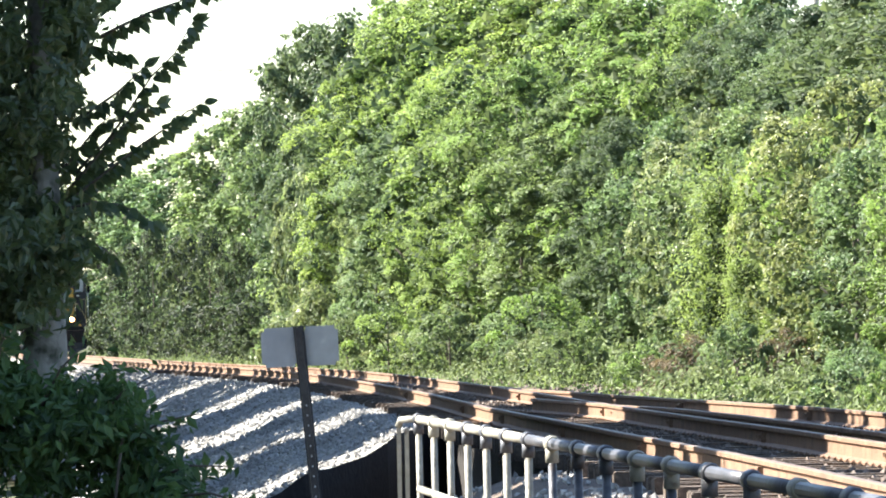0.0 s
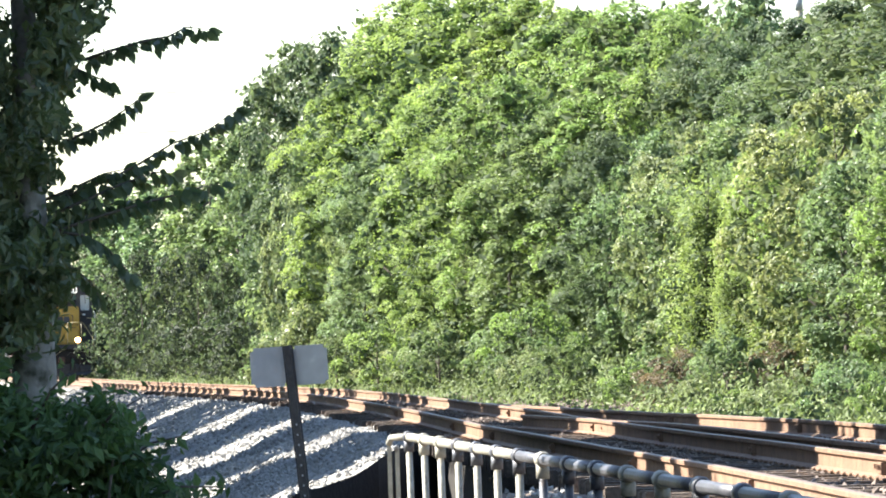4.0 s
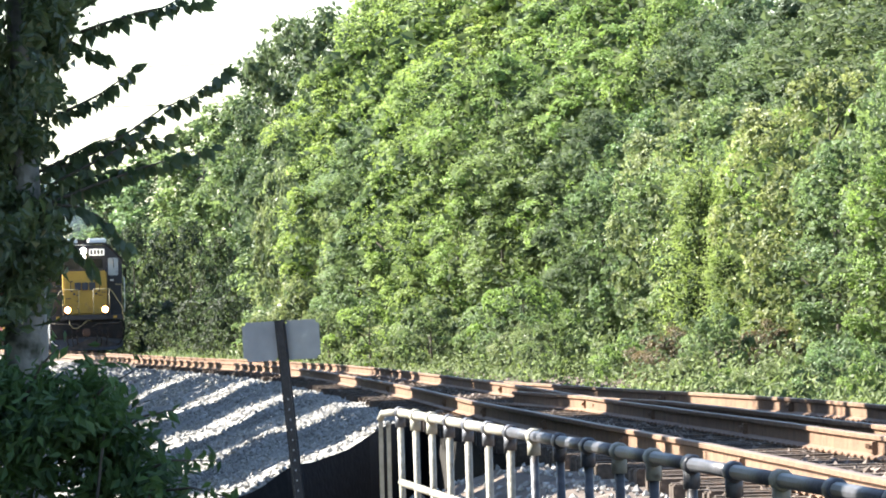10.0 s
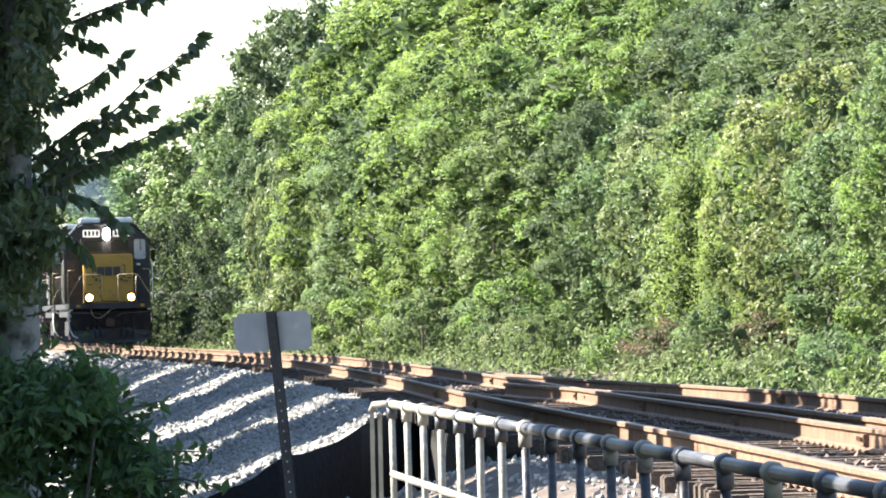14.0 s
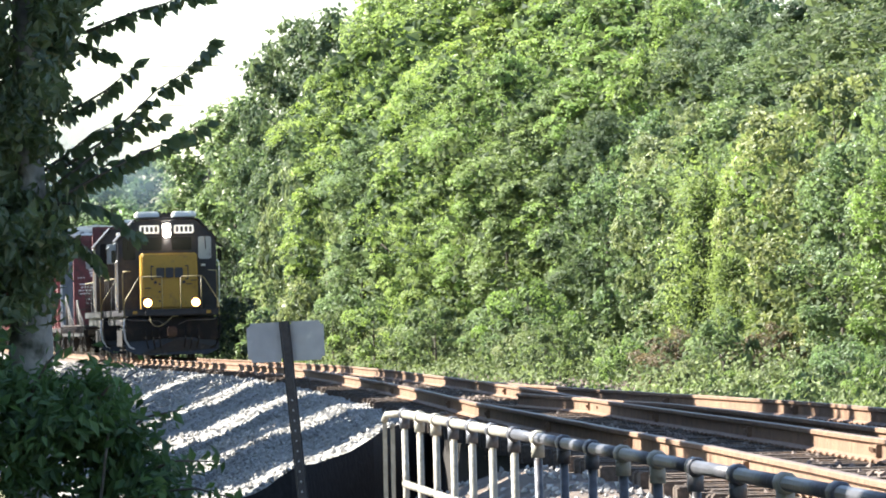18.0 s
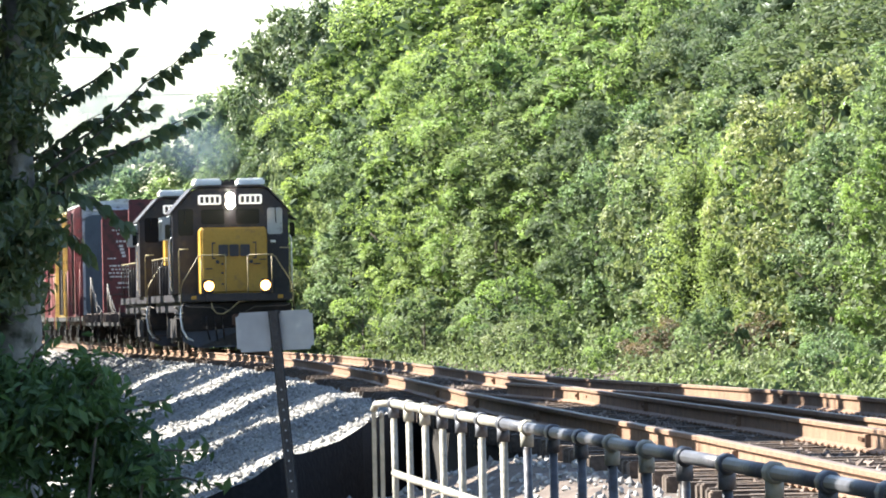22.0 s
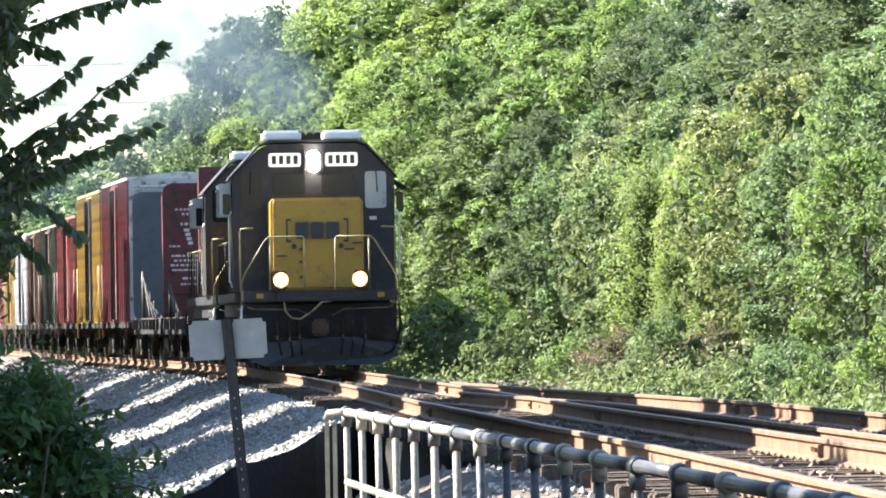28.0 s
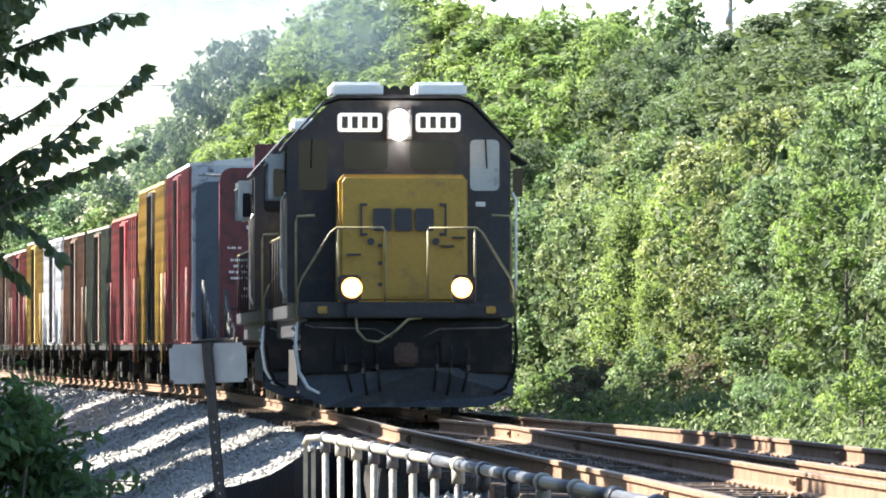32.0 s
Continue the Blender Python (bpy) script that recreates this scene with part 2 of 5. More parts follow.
# ---- ground ----
def ground_z(u, y):
    """Height of the earth at u metres to the right of the main track."""
    if u < -2.2:
        z = -0.75 - min(2.0, (-2.2 - u) * 0.42)
        if u < -9:
            z += min(3.0, (-9 - u) * 0.16)
    elif u < 6.5:
        z = -0.55
    else:
        z = -0.55 + min(7.0, (u - 6.5) * 0.34)
    near = max(0.0, min(1.0, (62 - y) / 8)) * max(0.0, min(1.0, (y - 14) / 8))
    if u < 6.5:
        z -= near * 1.6
    if -8.0 < u < -0.9:
        z -= 2.8 * max(0.0, min(1.0, (y - 60) / 4)) * max(0.0, min(1.0, (124 - y) / 6)) * min(1.0, (u + 8.0) / 2)
    return z + 0.12 * noise.noise(Vector((u * 0.3, y * 0.12, 3.0))) * min(1.0, abs(u - 1) / 5)


def build_ground():
    us = [-2500, -900, -400, -200, -120, -80, -50, -35, -25, -18, -14, -11, -9, -7.5, -6.5, -5.5, -4.5, -3.5, -2.8, -2.2, -1, 1.5, 4, 5.5, 6.5, 7.5, 9, 11, 13, 16, 20, 26, 35, 50, 80, 140, 300, 800, 2500]
    ys = [-800, -200, -60, -20, 0, 6] + list(range(10, 120, 4)) + list(range(120, 460, 8)) + [500, 600, 800, 1200, 2000, 3500]
    verts, faces = [], []
    for y in ys:
        for u in us:
            verts.append((track_x(min(max(y, 20), 600)) + u, y, ground_z(u, y)))
    n = len(us)
    for j in range(len(ys) - 1):
        for i in range(n - 1):
            faces.append((j * n + i, j * n + i + 1, (j + 1) * n + i + 1, (j + 1) * n + i))
    me = raw_mesh("ground", verts, faces)
    me.materials.append(SOIL)
    for p in me.polygons:
        p.use_smooth = True
    tagged(new("ground", me), "bare brown soil with sparse weeds", "ground", kind="structure")


def rim_y(u):
    """Where the spilled ballast ends above the bridge's side, at u metres from the track's centre."""
    return float(np.interp(u, (-7.0, -3.5, -2.9, -1.9, -1.27, -0.95), (93.0, 93.8, 94.3, 96.5, 100.5, 103.0))) + 0.25 * noise.noise(Vector((u * 1.3, 0.4, 0)))


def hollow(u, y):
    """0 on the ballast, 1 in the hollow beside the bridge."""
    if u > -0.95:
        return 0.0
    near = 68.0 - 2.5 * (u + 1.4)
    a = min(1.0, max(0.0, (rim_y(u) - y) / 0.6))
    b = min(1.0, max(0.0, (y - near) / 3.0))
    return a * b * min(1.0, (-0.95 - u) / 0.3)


def bed_z(u, y):
    """Top of the ballast at u metres from the main track's centre."""
    wave = 0.06 * noise.noise(Vector((u * 0.8, y * 0.35, 1.0))) + 0.035 * noise.noise(Vector((u * 2.1, y * 1.1, 7.0)))
    # depth added so that the hollow's floor falls in shadow
    sink = 2.6 * hollow(u, y)
    if u < -1.75:
        # heaps where the stone was tipped
        heap = 0.20 * noise.noise(Vector((u * 0.75, y * 0.16, 4.0))) + 0.09 * noise.noise(Vector((u * 1.7, y * 0.45, 9.0)))
        return -0.31 - (-1.75 - u) * 0.40 + (wave + heap) * min(1, (-1.75 - u)) - sink
    if u > 4.4:
        return -0.20 - (u - 4.4) * 0.45 + wave * 0.5
    if u < -0.95:
        return -0.31 + wave * 0.4 - sink
    return -0.21 + wave * 0.2


def build_ballast():
    us = [-7.4, -6.8, -6.2, -5.8, -5.4] + [-5.1 + 0.15 * k for k in range(27)] + [-1.1, -0.94, -0.5, 0, 0.7, 1.3, 1.9, 2.6, 3.2, 3.8, 4.4, 4.9, 5.3]
    ys = np.concatenate([np.arange(24, 88, 0.8), np.arange(88, 108, 0.3), np.arange(108, 180, 0.7), np.arange(180, 480, 1.2)])
    verts, faces, n = [], [], len(us)
    for y in ys:
        for u in us:
            # the rows bend so that one of them follows the rim
            v = y + (rim_y(u) - 97.0) * max(0.0, 1 - abs(y - 97.0) / 14.0) if u < -0.9 else y
            verts.append((track_x(v) + u, v, bed_z(u, v)))
    for j in range(len(ys) - 1):
        for i in range(n - 1):
            faces.append((j * n + i, j * n + i + 1, (j + 1) * n + i + 1, (j + 1) * n + i))
    me = raw_mesh("ballast_bed", verts, faces)
    for m in (BALLAST, BALLAST_RUST_SHADE, HOLLOW_SHADE):
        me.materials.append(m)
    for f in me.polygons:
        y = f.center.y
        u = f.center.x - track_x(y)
        # nearer than 72 the darker stone is laid in place of shade
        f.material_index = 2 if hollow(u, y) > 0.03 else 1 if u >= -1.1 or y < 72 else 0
    tagged(new("ballast_bed", me), "sloping bed of pale crushed grey stone under the track", "ballast", kind="structure")
    rng = np.random.default_rng(5)
    octa = np.array([(1, 0, 0), (-1, 0, 0), (0, 1, 0), (0, -1, 0), (0, 0, 0.8), (0, 0, -0.8)])
    tri = np.array([(0, 2, 4), (2, 1, 4), (1, 3, 4), (3, 0, 4), (2, 0, 5), (1, 2, 5), (3, 1, 5), (0, 3, 5)])
    for count, lo, hi, material, label in ((26000, -5.9, -1.1, STONE, "loose pale crushed stones strewn over the slope"), (8000, -1.1, 4.9, STONE_RUSTY, "rust-stained loose stones between the rails")):
        verts, faces = [], []
        while len(verts) < count:
            y = 42 + 260 * rng.random() ** 1.6
            u = rng.uniform(lo, hi)
            if hollow(u, y) > 0.1 and rng.random() < 0.93:
                y += 45
            if y < 72 and u < -1.1 and rng.random() < 0.6:
                y += 60
            size = rng.uniform(0.018, 0.042) * (1 + (y - 55) / 300)
            m = np.array(Euler(rng.uniform(0, 6.28, 3)).to_matrix())
            shape = octa * size * rng.uniform(0.6, 1.3, (6, 1))
            faces.append(tri + 6 * len(verts))
            verts.append(shape @ m.T + (track_x(y) + u, y, bed_z(u, y) + size * 0.3))
        me = raw_mesh("loose_ballast", np.concatenate(verts), np.concatenate(faces))
        me.materials.append(material)
        tagged(new("loose_ballast", me), label, "ballast", kind="stuff")


# ---- track ----
RAIL = [(-0.075, -0.185), (0.075, -0.185), (0.075, -0.172), (0.012, -0.15), (0.010, -0.05), (0.037, -0.036), (0.037, -0.006), (0.030, 0.0), (-0.030, 0.0), (-0.037, -0.006), (-0.037, -0.036), (-0.010, -0.05), (-0.012, -0.15), (-0.075, -0.172)]


def rail(parent, line, offset, y0, y1, label=""):
    ys = np.concatenate([np.arange(y0, min(y1, 140), 2.0), np.arange(max(y0, 140), y1 + 0.1, 6.0)])
    verts, faces, n = [], [], len(RAIL)
    for y in ys:
        dip = 0.008 * noise.noise(Vector((offset * 3, y * 0.16, 2.0)))
        for x, z in RAIL:
            verts.append((line(y) + offset + x, y, z + dip))
    for j in range(len(ys) - 1):
        for i in range(n):
            k = (i + 1) % n
            faces.append((j * n + i, j * n + k, (j + 1) * n + k, (j + 1) * n + i))
    me = raw_mesh("rail", verts, faces)
    me.materials.append(RUST)
    me.materials.append(SHINE)
    for p in me.polygons:
        p.material_index = 1 if p.index % n == 7 else 0
    return part("rail", me, RUST, parent, label)


def build_tracks():
    main = thing("railway_track", "rusty steel rails on dark wooden ties, curving gently", "railway track", kind="structure")
    for off in (-0.755, 0.755):
        rail(main, track_x, off, 24, 470)
    side = thing("branch_track", "rusty rails of a track that branches from a switch", "railway track", kind="structure")
    rail(side, siding_x, 0.755, 24, 131)
    rail(side, siding_x, -0.755, 24, 108)
    bm = bmesh.new()
    box(bm, -1.32, 1.32, -0.11, 0.11, -0.36, -0.19, 0.012)
    tie = bpy.data.meshes.new("tie")
    bm.to_mesh(tie)
    bm.free()
    tie.materials.append(TIE)
    bm = bmesh.new()
    box(bm, -0.09, 0.09, -0.17, 0.17, -0.189, -0.174)
    for sx in (-0.062, 0.062):
        box(bm, sx - 0.012, sx + 0.012, -0.08, -0.06, -0.19, -0.168)
        box(bm, sx - 0.012, sx + 0.012, 0.06, 0.08, -0.19, -0.168)
    plate = bpy.data.meshes.new("tie_plate")
    bm.to_mesh(plate)
    bm.free()
    plate.materials.append(RUST)
    rng = random.Random(4)
    y = 44.0
    while y < 250:
        for line, parent in ((track_x, main), (siding_x, side)):
            if line is siding_x and y > 112:
                continue
            ob = part("tie", tie, TIE, parent)
            slope = (line(y + 1) - line(y - 1)) / 2
            ob.matrix_world = pose(line(y) + rng.uniform(-0.09, 0.09), y, rng.uniform(-0.012, 0.006), 0, 0, -math.degrees(math.atan(slope)) + rng.uniform(-1, 1))
            if y < 120:
                for off in (-0.755, 0.755):
                    p = part("tie_plate", plate, RUST, parent)
                    p.matrix_world = pose(line(y) + off, y, 0)
        y += 0.53 if y < 150 else 1.06
    # joint bars bolted to the rails
    bm = bmesh.new()
    box(bm, -0.028, 0.028, -0.46, 0.46, -0.15, -0.055, 0.006)
    for k in (-0.36, -0.22, -0.08, 0.08, 0.22, 0.36):
        box(bm, -0.05, 0.05, k - 0.02, k + 0.02, -0.115, -0.08)
    bar = bpy.data.meshes.new("joint_bar")
    bm.to_mesh(bar)
    bm.free()
    bar.materials.append(RUST)
    for line, off, parent, ys in ((track_x, -0.755, main, (56, 67.9, 79.7, 91.6, 103.5, 127)), (track_x, 0.755, main, (61.8, 73.7, 85.6, 97.5, 121)), (siding_x, -0.755, side, (60, 72, 84, 96)), (siding_x, 0.755, side, (66, 78, 90, 102))):
        for y in ys:
            p = part("joint_bar", bar, RUST, parent)
            p.matrix_world = pose(line(y) + off, y, 0)


# ---- bridge rail and sign ----
def build_fence():
    a, b = Vector((-0.79, 53.1, 0.35)), Vector((1.32, 23.4, 0.35))
    n = 17
    f = thing("bridge_railing", "pipe handrail with flaking white paint, weathered, near spans darkened for shade", "railing")
    step = (b - a) / n
    # spans past the sixth take the dark copy in place of shade
    pale = 6
    def at(k, z=0.0):
        return a + step * k + Vector((0, 0, z))
    for k in range(n):
        bm = bmesh.new()
        tube(bm, [at(k), at(k + 1)], 0.029, 10)
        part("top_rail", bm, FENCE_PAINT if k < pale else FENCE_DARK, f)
        bm = bmesh.new()
        tube(bm, [at(k, -0.47), at(k + 1, -0.47)], 0.025, 8)
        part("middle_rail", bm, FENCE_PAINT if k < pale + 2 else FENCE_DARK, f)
    for k in range(n + 1):
        bm = bmesh.new()
        p = at(k)
        tube(bm, [p + Vector((0.012, 0, -1.25)), p + Vector((0, 0, -0.03))], 0.022, 8)
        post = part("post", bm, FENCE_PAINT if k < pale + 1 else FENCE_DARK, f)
        d = step.normalized()
        bm = bmesh.new()
        tube(bm, [p - d * 0.085, p - d * 0.07, p + d * 0.07, p + d * 0.085], [0.034, 0.042, 0.042, 0.034], 10)
        tube(bm, [p + Vector((0, 0, -0.10)), p + Vector((0, 0, -0.02))], 0.035, 10)
        part("fitting", bm, FENCE_PAINT if k in (1, 2, 7, 10, 11, 14) else FENCE_DARK, post)
    # flat end posts past the corner
    for dx, top in ((-0.150, 0.315), (-0.098, 0.285)):
        bm = bmesh.new()
        box(bm, a.x + dx, a.x + dx + 0.030, a.y + 0.15, a.y + 0.19, -0.9, top, 0.004)
        part("end_post", bm, FENCE_PAINT, f)
    bm = bmesh.new()
    tube(bm, [a + Vector((-0.14, 0.17, -0.05)), a + Vector((-0.12, 0.15, -0.005)), a + Vector((-0.06, 0.07, 0)), a], 0.024, 8)
    part("end_bend", bm, FENCE_PAINT, f)
    # concrete edge beam that carries the posts
    bm = bmesh.new()
    o = [(-0.25, -0.9), (0.25, -0.9), (0.25, -1.5), (-0.25, -1.5)]
    v = [[bm.verts.new((q.x + x, q.y, z)) for x, z in o] for q in (a + Vector((0, 1.2, 0)), b - Vector((0, 2, 0)))]
    for i in range(4):
        bm.faces.new((v[0][i], v[0][(i + 1) % 4], v[1][(i + 1) % 4], v[1][i]))
    bm.faces.new(v[0])
    bm.faces.new(v[1][::-1])
    bmesh.ops.recalc_face_normals(bm, faces=bm.faces[:])
    me = bpy.data.meshes.new("bridge_edge_beam")
    bm.to_mesh(me)
    bm.free()
    me.materials.append(CONCRETE)
    tagged(new("bridge_edge_beam", me), "stained concrete edge of the small rail bridge", "bridge", kind="structure")


def build_sign():
    s = thing("trackside_sign", "back of a bent two-panel sign on a leaning steel post", "sign", at=pose(-1.60, 62, -1.875, 0, -5.0, 0))
    bm = bmesh.new()
    outline = [(-0.042, 0.0), (-0.042, 0.012), (-0.022, 0.012), (-0.018, -0.03), (0.018, -0.03), (0.022, 0.012), (0.042, 0.012), (0.042, 0.0), (0.03, -0.004), (0.026, -0.044), (-0.026, -0.044), (-0.03, -0.004)]
    lo = [bm.verts.new((x, y, 0)) for x, y in outline]
    hi = [bm.verts.new((x, y, 2.88)) for x, y in outline]
    for i in range(len(lo)):
        k = (i + 1) % len(lo)
        bm.faces.new((lo[i], lo[k], hi[k], hi[i]))
    bmesh.ops.recalc_face_normals(bm, faces=bm.faces[:])
    post = part("post", bm, POST, s)
    hole = bpy.data.meshes.new("punched_hole")
    bm = bmesh.new()
    box(bm, -0.006, 0.006, -0.047, -0.043, 0, 0.015)
    bm.to_mesh(hole)
    bm.free()
    hole.materials.append(SIGN_BACK)
    for k in range(26):
        part("punched_hole", hole, SIGN_BACK, post).location = (0, 0, 0.25 + k * 0.08)
    for sx, turn in ((-1, 13), (1, -16)):
        bm = bmesh.new()
        box(bm, 0.018 * sx, 0.312 * sx, 0.0, 0.004, -0.155, 0.155)
        corner = [e for e in bm.edges if abs(e.verts[0].co.y - e.verts[1].co.y) > 0.003]
        bmesh.ops.bevel(bm, geom=corner, offset=0.03, segments=3, affect="EDGES")
        p = part("panel", bm, SIGN_BACK, s, "plain grey metal sheet with rounded corners")
        p.matrix_basis = pose(0, 0.014, 2.72, 0, 3.0, turn)
    for z in (2.64, 2.80):
        bm = bmesh.new()
        tube(bm, [(0, -0.055, z), (0, 0.02, z)], 0.012, 6)
        part("bolt", bm, POST, s)


build_ground()
build_ballast()
build_tracks()
build_fence()
build_sign()


# ---- plants ----
def unit(v):
    return v / (np.linalg.norm(v, axis=-1, keepdims=True) + 1e-6)


def plant(name, label, category, seed, height, radius, low, boughs, sprays, per_spray, leaf, material, bark, trunk=0.12, top=0.6, big=0.8, flat=0.6, loose=0.3, thin=0.4):
    """A tree or shrub: trunk, limbs and a crown of domed boughs, each a shell of leaf sprays over inner leaves with
    shade put into their colour.
    low: where the crown begins, top: where it is widest, big: a bough's radius, flat: how far its sprays lie level."""
    rng = np.random.default_rng(seed)
    t = thing(name, label, category, category + "s along the railway line")
    mids, leaves, faces, inner = [], [], [], []
    for k in range(boughs):
        h = ((k + rng.random()) / boughs) ** 0.85
        wide = (min(1.0, (h / top) ** 0.5 + 0.25) if h < top else math.sqrt(max(0.03, 1 - ((h - top) / (1 - top)) ** 2)))
        a = k * 2.4 + rng.uniform(-0.6, 0.6)
        size = big * rng.uniform(0.5, 1.5)
        r = max(0.0, radius * wide * rng.uniform(0.5, 1.12) - size * 0.45)
        mid = np.array([r * math.cos(a), r * math.sin(a), low + (height - low) * h * 0.95 - size * 0.3])
        mids.append(mid)
        inner.append(mid + rng.normal(size=(54, 3)) * size * np.array([0.42, 0.42, 0.38]) - np.array([0, 0, 0.12 * size]))
        n = unit(rng.normal(size=(sprays, 3)) + np.array([math.cos(a) * 0.55, math.sin(a) * 0.55 - 0.15, 0.62]))
        c = mid + n * size * np.array([1, 1, 0.72]) * rng.uniform(0.72, 1.12, (sprays, 1))
        axis = unit(n + np.array([0, 0, flat]) + rng.normal(size=(sprays, 3)) * 0.28)
        u = unit(np.cross(axis, rng.normal(size=(sprays, 3))))
        v = np.cross(axis, u)
        ang = rng.uniform(0, 6.283, (sprays, per_spray, 1))
        off = np.sqrt(rng.random((sprays, per_spray, 1)))
        wide_as = (size * rng.uniform(0.24, 0.46, (sprays, 1)))[:, None, :]
        radial = u[:, None, :] * np.cos(ang) + v[:, None, :] * np.sin(ang) * 0.8
        leaves.append((c[:, None, :] + wide_as * (radial * off - axis[:, None, :] * (0.55 * off * off) + rng.normal(size=(sprays, per_spray, 3)) * 0.10)).reshape(-1, 3))
        faces.append((axis[:, None, :] + radial * off * 0.55).reshape(-1, 3))
    bm = bmesh.new()
    lean = rng.normal(0, 0.03 * height, 2)
    spine = [(lean[0] * k * k, lean[1] * k * k, height * 0.88 * k) for k in (0, 0.15, 0.35, 0.6, 0.8, 1)]
    spine[0] = (0, 0, -0.35)
    tube(bm, spine, [trunk * f for f in (1.25, 1, 0.8, 0.55, 0.3, 0.1)], 7)
    part("trunk", bm, bark, t)
    for k in rng.choice(boughs, min(7, boughs), replace=False):
        c = Vector(mids[k])
        root = Vector((0, 0, max(0.1, c.z - 0.6 * math.hypot(c.x, c.y) - 0.2)))
        bm = bmesh.new()
        tube(bm, [root, root.lerp(c, 0.5) + Vector((0, 0, 0.12)), c], [trunk * 0.4, trunk * 0.25, trunk * 0.08], 5, False)
        part("limb", bm, bark, t)
    pts, turned, inner = np.concatenate(leaves), np.concatenate(faces), np.concatenate(inner)
    # the side turned away from the open line is thinner
    keep = (pts[:, 2] > 0.03) & ((pts[:, 1] < 0.25 * radius) | (rng.random(len(pts)) < thin))
    inner[:, 2] = np.maximum(inner[:, 2], 0.1)
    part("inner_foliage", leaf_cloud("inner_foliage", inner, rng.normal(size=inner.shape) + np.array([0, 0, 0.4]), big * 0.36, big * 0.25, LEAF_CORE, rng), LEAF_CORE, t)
    part("crown", leaf_cloud("crown", pts[keep], turned[keep], leaf, leaf * 0.66, material, rng, 0.0, loose), material, t)
    return t


def feathery(name, label, category, seed, height, radius, stems, leaf, material, bark):
    """A young tree of upswept plumes: thin stems that fan out, each feathered with narrow leaves."""
    rng = np.random.default_rng(seed)
    t = thing(name, label, category, category + "s along the railway line")
    pts, faces = [], []
    for k in range(stems):
        a = k * 2.4
        h0 = height * rng.uniform(0.02, 0.72)
        out = radius * (0.35 + 0.65 * rng.random()) * (1.1 - 0.75 * h0 / height)
        root = np.array([0.12 * math.cos(a) * radius, 0.12 * math.sin(a) * radius, h0])
        tip = np.array([out * math.cos(a), out * math.sin(a), min(height, h0 + height * rng.uniform(0.10, 0.26))])
        if k % 6 == 0:
            bm = bmesh.new()
            tube(bm, [Vector(root), Vector((root + tip) / 2), Vector(tip)], [0.02, 0.012, 0.004], 5, False)
            part("limb", bm, bark, t)
        n = 125
        f = rng.random((n, 1)) ** 0.7
        way = unit(tip - root)
        line = root + (tip - root) * f + np.array([0, 0, -0.16]) * np.sin(f * 3.14) * (tip[2] - root[2])
        pts.append(line + rng.normal(size=(n, 3)) * (0.10 + 0.12 * (1 - f)) * radius)
        faces.append(np.array([0.5 * math.cos(a), 0.5 * math.sin(a), 0.8]) - way * 0.3 + np.zeros((n, 3)))
    bm = bmesh.new()
    tube(bm, [(0, 0, -0.3), (0.02, 0, height * 0.4), (0, 0.03, height * 0.85)], [0.05, 0.035, 0.008], 6)
    part("trunk", bm, bark, t)
    pts, faces = np.concatenate(pts), np.concatenate(faces)
    pts[:, 2] = np.maximum(pts[:, 2], 0.05)
    core = pts[rng.random(len(pts)) < 0.16] * np.array([0.6, 0.6, 0.92])
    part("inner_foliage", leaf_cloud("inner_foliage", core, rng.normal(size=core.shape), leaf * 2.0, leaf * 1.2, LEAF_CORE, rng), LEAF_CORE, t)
    part("crown", leaf_cloud("crown", pts, faces, leaf, leaf * 0.42, material, rng, -0.5, 0.4), material, t)
    return t


def dress(t, material):
    """Gives a copied plant another leaf."""
    for o in t.children:
        if o.name.startswith("crown"):
            o.material_slots[0].link = "OBJECT"
            o.material_slots[0].material = material


def place(template, used, x, y, z, turn, scale, tall=1.0, material=None):
    m = pose(x, y, z, 0, 0, turn) @ Matrix.Diagonal((scale, scale, scale * tall, 1))
    if template in used:
        t = copy_thing(template, m)
        t.scale = (scale, scale, scale * tall)
    else:
        used.add(template)
        t = template
        t.matrix_world = m
    if material:
        dress(t, material)
    return t


def ray_x(px, y):
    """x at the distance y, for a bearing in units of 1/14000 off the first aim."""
    return (px - 784) / 14000 * y


